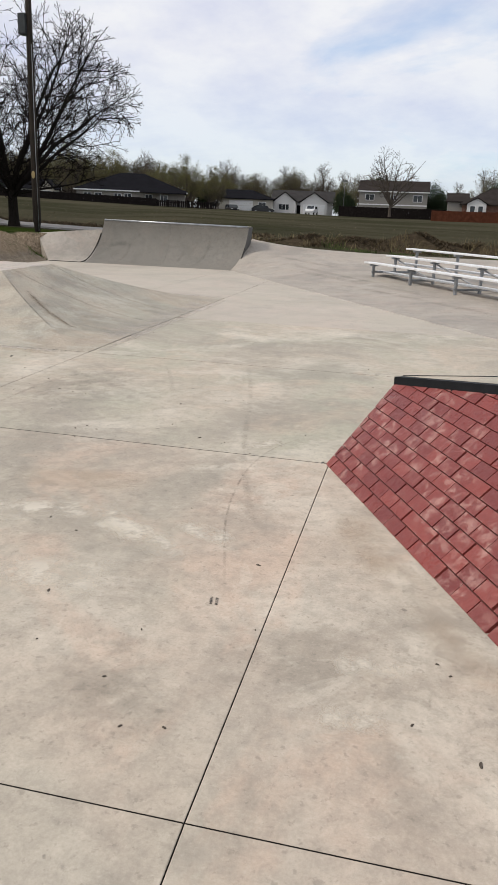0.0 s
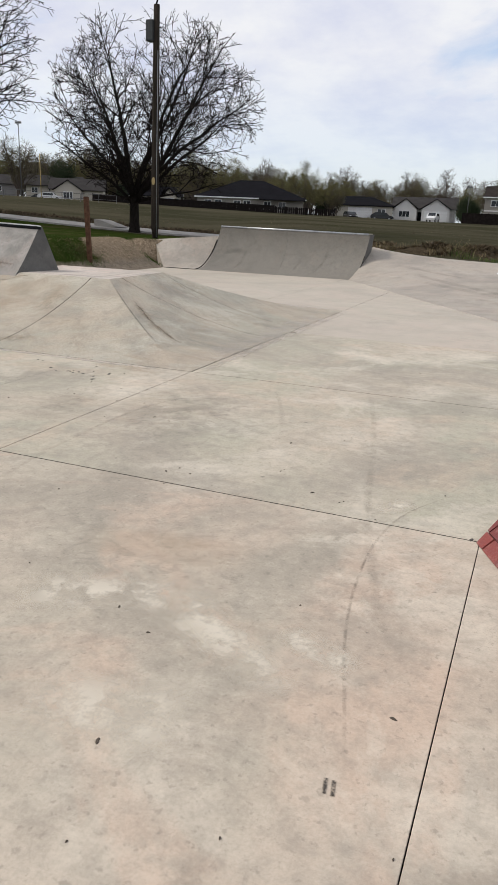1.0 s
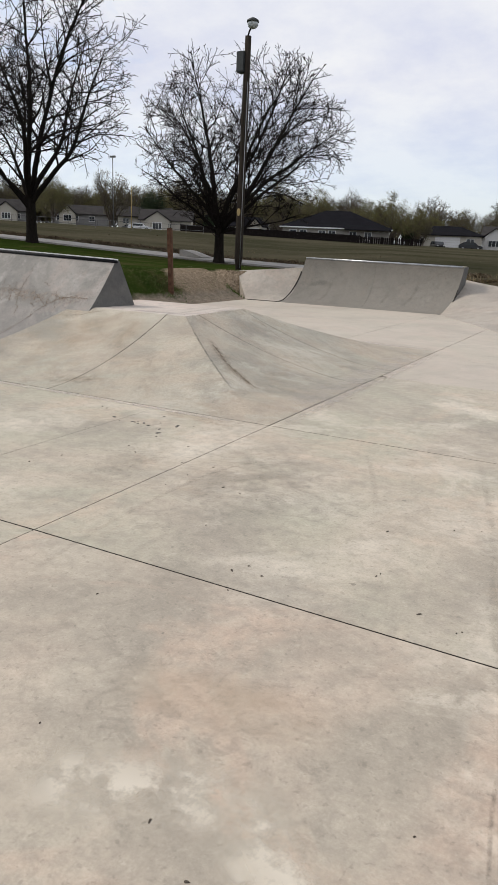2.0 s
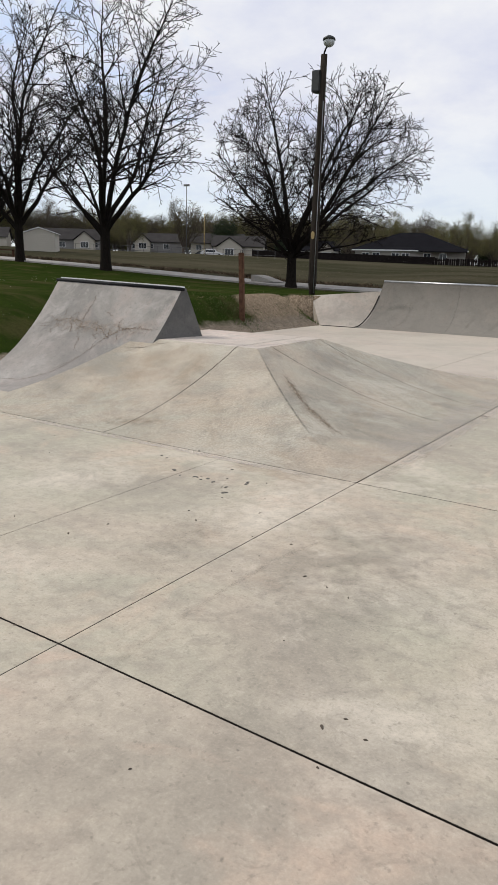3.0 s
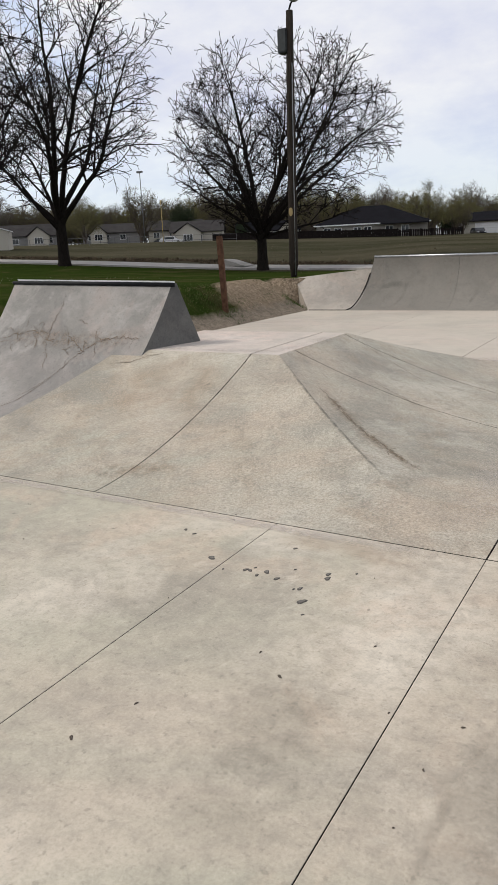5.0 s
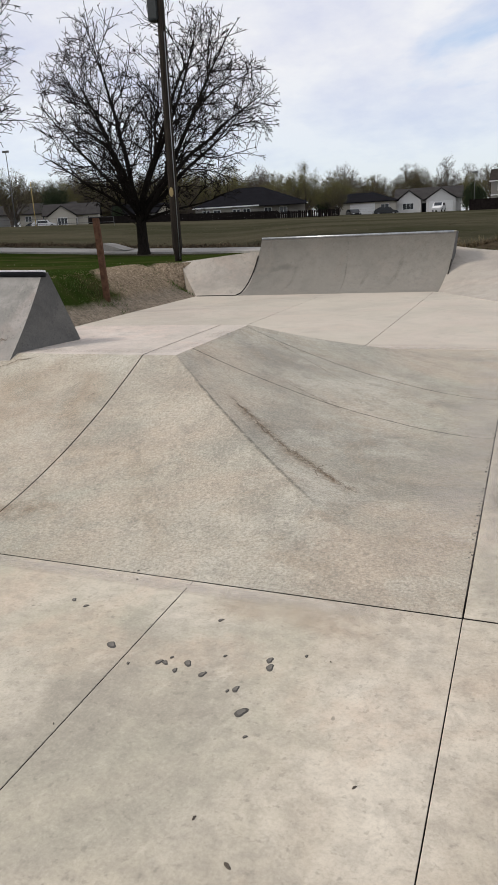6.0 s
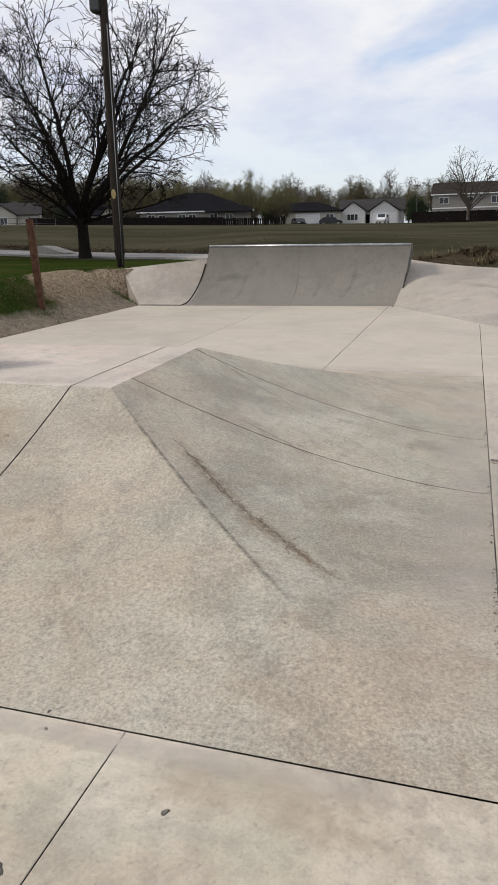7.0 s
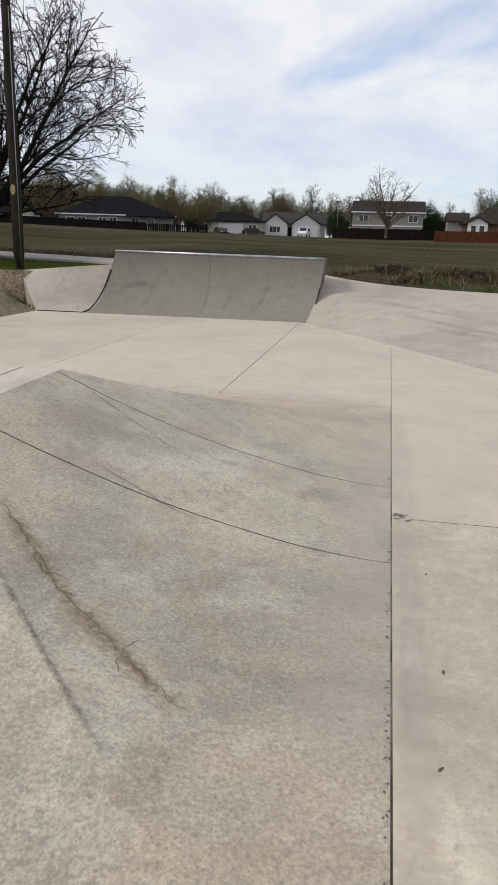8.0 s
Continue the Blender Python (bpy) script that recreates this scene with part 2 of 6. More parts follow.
def ground_mat():
    """Mown lawn, rough field, bare earth beside the slab; the zones follow the plan."""
    m = Mat("ground_cover", 1.0, spec=0.0)
    sp = m.n.new("ShaderNodeSeparateXYZ")
    m.l.new(m.pos, sp.inputs[0])
    n0, n1, n2 = m.noise(0.12, 5, 0.6, 0.5), m.noise(1.2, 6, 0.65), m.noise(22, 4, 0.7)
    lawn = m.mix(m.ramp(n1, [(0.35, 0.0), (0.7, 1.0)]), (0.018, 0.033, 0.005), (0.032, 0.050, 0.009))
    lawn = m.mix(m.ramp(m.noise(0.35, 6, 0.65, 0.6, (1, 1.8, 1)), [(0.50, 0.0), (0.62, 0.6)]), lawn, (0.075, 0.064, 0.029))
    field = m.mix(m.ramp(n1, [(0.3, 0.0), (0.7, 1.0)]), (0.036, 0.037, 0.023), (0.060, 0.055, 0.037))
    field = m.mix(m.ramp(m.noise(0.5, 8, 0.7, 0.6), [(0.45, 0.0), (0.68, 0.6)]), field, (0.028, 0.034, 0.014))
    field = m.mix(m.ramp(m.noise(0.06, 6, 0.65, 0.5, (0.7, 1.1, 1)), [(0.42, 0.0), (0.62, 0.7)]), field, (0.098, 0.085, 0.060))
    earth = m.mix(m.ramp(m.noise(9, 6, 0.7), [(0.3, 0.0), (0.7, 1.0)]), (0.16, 0.13, 0.10), (0.31, 0.26, 0.205))
    straw = m.mix(m.ramp(m.noise(14, 7, 0.75), [(0.35, 0.0), (0.65, 1.0)]), (0.13, 0.095, 0.065), (0.43, 0.34, 0.245))

    def math_(op, a, b):
        k = m.n.new("ShaderNodeMath")
        k.operation = op
        for i, v in enumerate((a, b)):
            if isinstance(v, (int, float)):
                k.inputs[i].default_value = v
            else:
                m.l.new(v, k.inputs[i])
        return k.outputs[0]

    # far side of the path: y + 0.22 x beyond a line is field
    line = math_("ADD", sp.outputs["Y"], math_("MULTIPLY", sp.outputs["X"], 0.16))
    line = math_("ADD", line, math_("MULTIPLY", n1, 1.2))
    to_field = m.ramp(math_("MULTIPLY", math_("SUBTRACT", line, 32.3), 1.0), [(0.0, 0.0), (0.5, 1.0)])
    right = m.ramp(math_("MULTIPLY", math_("ADD", sp.outputs["X"], 10.9), 0.5), [(0.0, 0.0), (0.5, 1.0)])
    zone = m.mix(1.0, to_field, right, "LIGHTEN")
    c = m.mix(zone, lawn, field)
    # bare patch between the post and the pole
    dx = math_("MULTIPLY", math_("ADD", sp.outputs["X"], 12.45), 0.95)
    dy = math_("MULTIPLY", math_("SUBTRACT", sp.outputs["Y"], 21.5), 0.48)
    r = math_("ADD", math_("MULTIPLY", dx, dx), math_("MULTIPLY", dy, dy))
    r = math_("ADD", r, math_("MULTIPLY", math_("SUBTRACT", n1, 0.5), 1.1))
    bare = m.ramp(r, [(0.7, 1.0), (1.0, 0.0)])
    edge = m.ramp(math_("MULTIPLY", math_("ADD", math_("ADD", sp.outputs["X"], 12.2), math_("MULTIPLY", n1, 0.7)), 1.0), [(0.35, 0.0), (0.55, 1.0)])
    near_side = m.ramp(math_("MULTIPLY", math_("SUBTRACT", sp.outputs["Y"], 22.5), 1.0), [(0.0, 1.0), (0.4, 0.0)])
    edge = m.mix(1.0, edge, near_side, "MULTIPLY")
    # dark turned earth of the low mound behind the apron
    my = math_("MULTIPLY", math_("SUBTRACT", sp.outputs["Y"], 27.1), 0.55)
    mr = math_("ADD", math_("MULTIPLY", my, my), math_("MULTIPLY", math_("SUBTRACT", m.noise(0.55, 6, 0.7), 0.5), 2.2))
    dug = m.mix(1.0, m.ramp(mr, [(0.45, 0.85), (0.95, 0.0)]), m.ramp(math_("MULTIPLY", math_("ADD", sp.outputs["X"], 6.5), 0.4), [(0.0, 0.0), (0.6, 1.0)]), "MULTIPLY")
    c = m.mix(dug, c, m.mix(m.ramp(m.noise(5, 7, 0.75), [(0.36, 0.0), (0.64, 1.0)]), (0.030, 0.022, 0.016), (0.105, 0.076, 0.052)))
    c = m.mix(bare, c, straw)
    c = m.mix(edge, c, earth)
    c = m.mix(m.ramp(n2, [(0.35, 0.5), (0.6, 0.0)]), c, (0.02, 0.022, 0.01))
    m.colour(c).bump(n2, 0.9, 0.05)
    return m.m


M_GROUND = ground_mat()


def leaf_mat(name, a, b):
    m = Mat(name, 0.9, spec=0.2)
    return m.colour(m.mix(m.island(0.0, 1.0), a, b)).m


M_LEAF = leaf_mat("spring_leaves", (0.085, 0.082, 0.032), (0.18, 0.165, 0.068))
M_LEAFDARK = leaf_mat("evergreen_leaves", (0.014, 0.025, 0.012), (0.035, 0.05, 0.02))
M_LEAFPALE = leaf_mat("pale_blossom", (0.18, 0.165, 0.12), (0.27, 0.25, 0.19))
M_BUD = leaf_mat("brown_buds", (0.022, 0.016, 0.013), (0.055, 0.04, 0.03))
M_STRAW = leaf_mat("dry_grass", (0.09, 0.07, 0.035), (0.23, 0.185, 0.10))
M_BRUSH = leaf_mat("dead_brush", (0.035, 0.027, 0.016), (0.135, 0.10, 0.06))
M_TUFT = leaf_mat("green_tufts", (0.035, 0.06, 0.012), (0.08, 0.115, 0.03))
M_DEADLEAF = leaf_mat("dead_leaf_brown", (0.06, 0.05, 0.04), (0.15, 0.125, 0.10))


def shingle_mat(name, c):
    m = Mat(name, 0.95, spec=0.03)
    n1, n2 = m.noise(0.8, 4), m.noise(5, 5, 0.7, 0, (1, 1, 4))
    k = m.mix(m.ramp(n1, [(0.3, 0.0), (0.7, 1.0)]), tuple(v * 0.75 for v in c), tuple(v * 1.2 for v in c))
    k = m.mix(m.ramp(n2, [(0.35, 0.6), (0.6, 0.0)]), k, tuple(v * 0.55 for v in c))
    return m.colour(k).bump(n2, 0.4, 0.02).m


def siding_mat(name, c):
    m = Mat(name, 0.7)
    w = m.n.new("ShaderNodeTexWave")
    w.bands_direction, w.wave_profile = "Z", "SAW"
    w.inputs["Scale"].default_value = 1.55
    m.l.new(m.pos, w.inputs["Vector"])
    k = m.mix(m.ramp(w.outputs["Fac"], [(0.0, 0.25), (0.18, 0.0)]), c, tuple(v * 0.6 for v in c))
    k = m.mix(m.ramp(m.noise(0.5, 4), [(0.4, 0.0), (0.7, 0.3)]), k, tuple(v * 0.8 for v in c))
    return m.colour(k).bump(w.outputs["Fac"], 0.3, 0.02).m


R_DARK = shingle_mat("charcoal_shingles", (0.0108, 0.0108, 0.0132))
R_GREY = shingle_mat("grey_shingles", (0.05, 0.047, 0.046))
R_BROWN = shingle_mat("brown_shingles", (0.038, 0.032, 0.029))
W_WHITE = siding_mat("white_siding", (0.62, 0.61, 0.59))
W_CREAM = siding_mat("cream_siding", (0.42, 0.39, 0.33))
W_TAUPE = siding_mat("taupe_siding", (0.24, 0.225, 0.20))
W_GREY = siding_mat("grey_siding", (0.20, 0.195, 0.19))
W_BRICK = plain("brown_brick", (0.16, 0.085, 0.06), 0.85, 0, 0.3, 4)
M_TRIM = plain("white_trim", (0.75, 0.75, 0.74), 0.55, 0, 0.06)
M_PANE = Mat("window_glass", 0.08, spec=0.6).colour((0.02, 0.024, 0.028)).m
M_FENCEDARK = plain("dark_stained_fence", (0.0165, 0.0135, 0.0125), 0.95, 0, 0.35, 3, spec=0.03)
M_FENCERED = plain("cedar_fence", (0.105, 0.038, 0.021), 0.95, 0, 0.3, 2, spec=0.05)
M_RUBBER = plain("tyre_rubber", (0.02, 0.02, 0.02), 0.8)
M_CARWHITE = plain("white_car_paint", (0.7, 0.7, 0.7), 0.25, 0, 0.03, spec=0.6)
M_CARDARK = plain("dark_car_paint", (0.02, 0.021, 0.024), 0.2, 0, 0.05, spec=0.6)

# ---- mesh helpers ----


def box(bm, x0, y0, z0, x1, y1, z1):
    vs = [bm.verts.new(p) for p in ((x0, y0, z0), (x1, y0, z0), (x1, y1, z0), (x0, y1, z0), (x0, y0, z1), (x1, y0, z1), (x1, y1, z1), (x0, y1, z1))]
    for f in ((0, 3, 2, 1), (4, 5, 6, 7), (0, 1, 5, 4), (1, 2, 6, 5), (2, 3, 7, 6), (3, 0, 4, 7)):
        bm.faces.new([vs[i] for i in f])
    return bm


def tube(bm, pts, radii, n=8, cap=True):
    rings = []
    for i, p in enumerate(pts):
        p = Vector(p)
        a = Vector(pts[max(i - 1, 0)])
        b = Vector(pts[min(i + 1, len(pts) - 1)])
        q = (b - a).to_track_quat("Z", "Y")
        rings.append([bm.verts.new(p + q @ Vector((math.cos(2 * math.pi * k / n) * radii[i], math.sin(2 * math.pi * k / n) * radii[i], 0))) for k in range(n)])
    for r0, r1 in zip(rings, rings[1:]):
        for k in range(n):
            bm.faces.new((r0[k], r0[(k + 1) % n], r1[(k + 1) % n], r1[k]))
    if cap:
        bm.faces.new(rings[0][::-1]), bm.faces.new(rings[-1])
    return bm


def prism(bm, poly, z0, z1, chamfer=0.0):
    """A plan polygon (counter-clockwise) as a slab, its top edge chamfered."""
    n = len(poly)
    c = Vector((sum(p[0] for p in poly) / n, sum(p[1] for p in poly) / n))
    low = [bm.verts.new((x, y, z0)) for x, y in poly]
    mid = [bm.verts.new((x, y, z1 - chamfer)) for x, y in poly]
    bm.faces.new(low[::-1])
    for i in range(n):
        j = (i + 1) % n
        bm.faces.new((low[i], low[j], mid[j], mid[i]))
    if chamfer:
        top = []
        for x, y in poly:
            d = (c - Vector((x, y)))
            d = d.normalized() * chamfer * 1.6
            top.append(bm.verts.new((x + d.x, y + d.y, z1)))
        for i in range(n):
            j = (i + 1) % n
            bm.faces.new((mid[i], mid[j], top[j], top[i]))
        bm.faces.new(top)
    else:
        bm.faces.new(mid)
    return bm


def mesh_of(name, bm, mats, smooth=False):
    me = bpy.data.meshes.new(name)
    bmesh.ops.recalc_face_normals(bm, faces=bm.faces[:])
    bm.to_mesh(me)
    bm.free()
    for m in (mats if isinstance(mats, (list, tuple)) else [mats]):
        me.materials.append(m)
    if smooth:
        me.shade_smooth()
    return me


def part(name, bm, mats, parent=None, label="", smooth=False):
    ob = new(name, mesh_of(name, bm, mats, smooth))
    if parent is not None:
        ob.parent = parent
    if label:
        ob["label"] = label
    return ob


def quick(name, verts, faces, mat, parent=None, label="", smooth=False):
    me = bpy.data.meshes.new(name)
    me.from_pydata(verts, [], faces)
    me.materials.append(mat)
    if smooth:
        me.shade_smooth()
    ob = new(name, me)
    if parent is not None:
        ob.parent = parent
    if label:
        ob["label"] = label
    return ob


def holder(name, m, label, category, group="", kind=""):
    ob = new(name)
    ob.matrix_basis = m
    return tagged(ob, label, category, group, kind)


def smoothstep(a, b, v):
    t = min(1.0, max(0.0, (v - a) / (b - a)))
    return t * t * (3 - 2 * t)


# ---- plan: slab, banks, terrain ----
SLAB_X, SLAB_Y = -11.6, 22.2
TOE_A, TOE_B = Vector((-5.6, 22.08)), Vector((0.93, 11.64))
TOE_U = (TOE_B - TOE_A).normalized()
TOE_N = Vector((-TOE_U.y, TOE_U.x))


HUB = Vector((-2.5, 4.5))


def stretch_by(d0, bearing):
    """How much deeper the lawn side lies than a plain slope, by distance and side."""
    return 1 + 0.35 * smoothstep(0.28, 0.42, bearing) * smoothstep(21, 26.5, d0) * (1 - smoothstep(45, 115, d0))


def deepen(x, y):
    """A place on the plain slope, moved out over the deeper lawn; returns x, y and the growth."""
    v = Vector((x, y)) - HUB
    k = stretch_by(v.length, -v.x / max(v.length, 1e-6))
    return HUB.x + v.x * k, HUB.y + v.y * k, k


def terrain(x, y):
    """Height of the lawn and field: a gentle slope, drawn out on the lawn side."""
    v = Vector((x, y)) - HUB
    d = v.length
    b = -v.x / max(d, 1e-6)
    if d < 20.5 or d > 118 or b < 0.28:
        return slope_z(x, y)
    lo, hi = d / 1.36, d
    for _ in range(22):
        m_ = (lo + hi) / 2
        if m_ * stretch_by(m_, b) < d:
            lo = m_
        else:
            hi = m_
    k = d / lo
    return 1.58 - k * (1.58 - slope_z(HUB.x + v.x / k, HUB.y + v.y / k))


def slope_z(x, y):
    """The plain slope away from the slab."""
    yy = max(y, 0.0)
    a, b = math.tanh(x / 80), math.tanh(yy / 120)
    z = 0.284 - 3.271 * a + 1.253 * b + 2.952 * a * b + 2.099 * a * a + 1.451 * b * b + 0.201 * math.tanh(x / 15)
    z += 0.05 * noise.noise((x * 0.09, y * 0.09, 0)) * smoothstep(25, 60, y)
    z -= 0.17 * math.exp(-((x + 16) / 6) ** 2 - ((y - 28) / 7) ** 2)
    # shallow ditch and mound beyond the slab
    if -9 < x < 14:
        z += 0.36 * math.exp(-((y - 27.2 - 0.25 * math.sin(x * 0.7)) / 1.0) ** 2) * smoothstep(-6.0, -3.0, x) * (0.75 + 1.3 * noise.noise((x * 0.75, y * 0.75, 3)))
    return z


def ground_z(x, y):
    back = 23.3 if x < -10.4 else (24.0 if x < -5.3 else 24.25)
    left = SLAB_X if y < SLAB_Y else SLAB_X - 0.85 * (y - SLAB_Y)
    if x > left + 0.02 and y < back - 0.02:
        return -0.3
    if y >= back - 0.3:
        return terrain(x, y) - 0.03
    d = left - x
    return terrain(x, y) * smoothstep(-0.12, 1.5 if y > 15 else 3.5, d) - 0.01


def spread(lo, hi, fine_lo, fine_hi, fine, grow=1.22):
    xs = list(np.arange(fine_lo, fine_hi + fine / 2, fine))
    s, v = fine, fine_hi
    while v < hi:
        s *= grow
        v += s
        xs.append(v)
    s, v = fine, fine_lo
    while v > lo:
        s *= grow
        v -= s
        xs.insert(0, v)
    return xs


gx = sorted(spread(-1800, 1800, -34, 12, 0.4) + [SLAB_X - 0.01, SLAB_X + 0.03])
gy = sorted(spread(-1500, 2500, 6, 32, 0.3) + [SLAB_Y])
verts = [(x, y, ground_z(x, y)) for y in gy for x in gx]
nx = len(gx)
faces = [(j * nx + i, j * nx + i + 1, (j + 1) * nx + i + 1, (j + 1) * nx + i) for j in range(len(gy) - 1) for i in range(nx - 1)]
ground = quick("ground", verts, faces, M_GROUND, smooth=True)
tagged(ground, "green lawn, bare earth and dull rough field round the park", "ground", kind="structure")

# ---- concrete floor of sawn panels ----
floor = tagged(new("floor"), "beige weathered concrete skatepark floor with dark sawn joints", "floor", kind="structure")
bm = bmesh.new()
prism(bm, [(SLAB_X + 0.02, -8), (9, -8), (9, -1.2), (-5.4, 21.85), (-5.4, 22.3), (SLAB_X + 0.02, 22.3)], -0.28, -0.022)
part("joint_bed", bm, M_JOINT, floor, "dark dirt in the joints")


def clip(poly, p, n):
    """Keep the side of the line through p where (v - p).n is below zero."""
    outp = []
    for i, a in enumerate(poly):
        b = poly[(i + 1) % len(poly)]
        da = (a[0] - p[0]) * n[0] + (a[1] - p[1]) * n[1]
        db = (b[0] - p[0]) * n[0] + (b[1] - p[1]) * n[1]
        if da <= 0:
            outp.append(a)
        if da * db < 0:
            t = da / (da - db)
            outp.append((a[0] + t * (b[0] - a[0]), a[1] + t * (b[1] - a[1])))
    return outp


GAP = 0.0023


def sawn_y(x, y):
    """One long cut across the floor wanders a little."""
    return y + (max(0.0, min(1.0, -(x + 0.8) / 3.0)) * 0.042 - 0.006 if abs(y - 5.46) < 0.03 else 0.0)


def sawn_x(x, y):
    """The cut that runs up to the brick bank leans a little."""
    return x + (0.0155 * (y - 2.42) - 0.003 if abs(x + 0.8) < 0.03 and 0 < y < 5.6 else 0.0)


def panel(x0, y0, x1, y1):
    g0, g1 = (GAP * (1.0 if y < 3 else 2.25 if y < 6 else 2.5 if y < 9 else 1.9) for y in (y0, y1))
    gx = GAP * (1.8 if y0 > 8 else 0.75)
    p = [(x0 + gx, y0 + g0), (x1 - GAP, y0 + g0), (x1 - GAP, y1 - g1), (x0 + gx, y1 - g1)]
    if x0 < -0.9 and x1 > -0.7:
        p.insert(1, (-0.8, y0 + g0))
    p = [(sawn_x(x, y), sawn_y(x, y)) for x, y in p]
    p = clip(p, TOE_A - TOE_N * GAP, TOE_N)
    if len(p) < 3:
        return
    bm = bmesh.new()
    prism(bm, p, -0.14, 0.0, 0.0018)
    bm.normal_update()
    for f in bm.faces:
        f.material_index = 0 if f.normal.z > 0.3 else 1
    part("floor_panel", bm, [M_FLOORCALM if y0 > 11 else M_FLOORPEACH if y1 < 5.6 and x0 > -3.9 else M_FLOOR, M_JOINT], floor)


for x0, x1 in ((-3.868, -0.8), (-0.8, 2.25), (2.25, 5.3), (5.3, 8.9)):
    for y0, y1 in ((-8, -3.7), (-3.7, -0.63), (-0.63, 2.42), (2.42, 5.46)):
        panel(x0, y0, x1, y1)
for y0, y1 in ((5.46, 8.45), (8.45, 11.68), (11.68, 18.4), (18.4, 22.2)):
    panel(-3.868, y0, 8.9, y1)
for x0, x1 in ((-11.6, -8.2), (-8.2, -5.1), (-5.1, -3.868)):
    for y0, y1 in ((-8, -3.7), (-3.7, -0.63), (-0.63, 2.42), (2.42, 5.46), (5.46, 8.45)):
        panel(x0, y0, x1, y1)
panel(-11.6, 8.45, -8.75, 14.8)
panel(-11.6, 14.8, -8.18, 22.2)
panel(-8.18, 14.8, -5.7, 22.2)
panel(-5.7, 14.8, -3.868, 22.2)

# ---- pyramid with a flat deck ----
PX0, PX1, PY0, PY1 = -8.85, -3.872, 8.45, 14.8
DX0, DX1, DY0, DY1, PH = -8.2, -6.28, 10.72, 12.31, 0.655


EF, ES = 1.6, 1.63      # how strongly the front and the side bank curve


def pyramid_z(x, y):
    def face(u, e):
        return max(0.0, min(1.0, u)) ** e
    f = face((y - PY0) / (DY0 - PY0), EF)
    r = face((PX1 - x) / (PX1 - DX1), ES)
    k = face((PY1 - y) / (PY1 - DY1), 1.6)
    l = face((x - PX0) / (DX0 - PX0), 1.2)
    # soft crease low down, sharp towards the deck
    s = 0.012
    h = min(f, k, l, r)
    a, b = min(f, r), max(f, r)
    if h == a and a < 0.22:
        s = 0.16 * (0.22 - a)
        h = a - s * math.exp(-(b - a) / max(s, 1e-4)) * 0.6
    return PH * max(0.0, h) * (1 + 0.02 * (y - DY0) / 1.6)


pyramid = holder("skate_pyramid", pose(0, 0, 0), "beige concrete pyramid with curved banks and a flat deck", "skate ramp")
J = 0.0048
ramp_v = [k / 44 for k in range(45)]
front_x = lambda v: (PX0 + (DX0 - PX0) * v ** (EF / 1.2), PX1 - (PX1 - DX1) * v ** (EF / ES))
side_y = lambda v: (PY0 + (DY0 - PY0) * v ** (ES / EF), PY1 - (PY1 - DY1) * v ** (ES / 1.6))
back_x = lambda v: (PX0 + (DX0 - PX0) * v ** (1.6 / 1.2), PX1 - (PX1 - DX1) * v ** (1.6 / ES))
end_y = lambda v: (PY0 + (DY0 - PY0) * v ** (1.2 / EF), PY1 - (PY1 - DY1) * v ** (1.2 / 1.6))


def slab(name, place, cut0, cut1, mat, sink=0.0, n=50):
    """A slab between two lines up a bank; place turns (share up, place along) into x and y."""
    vs, fs = [], []
    n = 2 if sink else n
    for v in ramp_v:
        a, b = cut0(v), cut1(v)
        for k in range(n + 1):
            x, y = place(v, a + (b - a) * k / n)
            vs.append((x, y, pyramid_z(x, y) + 0.003 * noise.noise((x * 2.5, y * 2.5, 1)) * smoothstep(0, 0.03, pyramid_z(x, y)) + 0.0005 - sink))
    for j in range(len(ramp_v) - 1):
        for k in range(n):
            q = j * (n + 1) + k
            fs.append((q, q + 1, q + n + 2, q + n + 1))
    return quick(name, vs, fs, mat, pyramid, smooth=True)


on_front = lambda v, x: (x, PY0 + v * (DY0 - PY0))
on_side = lambda v, y: (PX1 - v * (PX1 - DX1), y)
on_back = lambda v, x: (x, PY1 - v * (PY1 - DY1))
on_end = lambda v, y: (PX0 + v * (DX0 - PX0), y)
on_deck = lambda v, x: (x, DY0 + v * (DY1 - DY0))
at = lambda c: lambda v: c
CX, CY1, CY2 = -6.58, 11.03, 12.24
slab("front_slab", on_front, lambda v: front_x(v)[0], at(CX - J), M_PYR)
slab("front_slab", on_front, at(CX + J), lambda v: front_x(v)[1], M_PYR)
slab("side_slab", on_side, lambda v: side_y(v)[0], at(CY1 - J), M_PYR)
slab("side_slab", on_side, at(CY1 + J), at(CY2 - J), M_PYR)
slab("side_slab", on_side, at(CY2 + J), lambda v: side_y(v)[1], M_PYR)
slab("back_slab", on_back, lambda v: back_x(v)[0], lambda v: back_x(v)[1], M_PYR)
slab("end_slab", on_end, lambda v: end_y(v)[0], lambda v: end_y(v)[1], M_PYR)
slab("deck_slab", on_deck, at(DX0), at(CX - J), M_DECK)
slab("deck_slab", on_deck, at(CX + J), at(DX1), M_DECK)
slab("joint_dirt", on_front, at(CX - J), at(CX + J), M_JOINT, 0.014)
slab("joint_dirt", on_deck, at(CX - J), at(CX + J), M_JOINT, 0.014)
slab("joint_dirt", on_side, at(CY1 - J), at(CY1 + J), M_JOINT, 0.014)
slab("joint_dirt", on_side, at(CY2 - J), at(CY2 + J), M_JOINT, 0.014)
bm = bmesh.new()
prism(bm, [(PX0, PY0), (PX1, PY0), (PX1, PY1), (PX0, PY1)], -0.25, -0.02)
part("footing", bm, M_JOINT, pyramid)


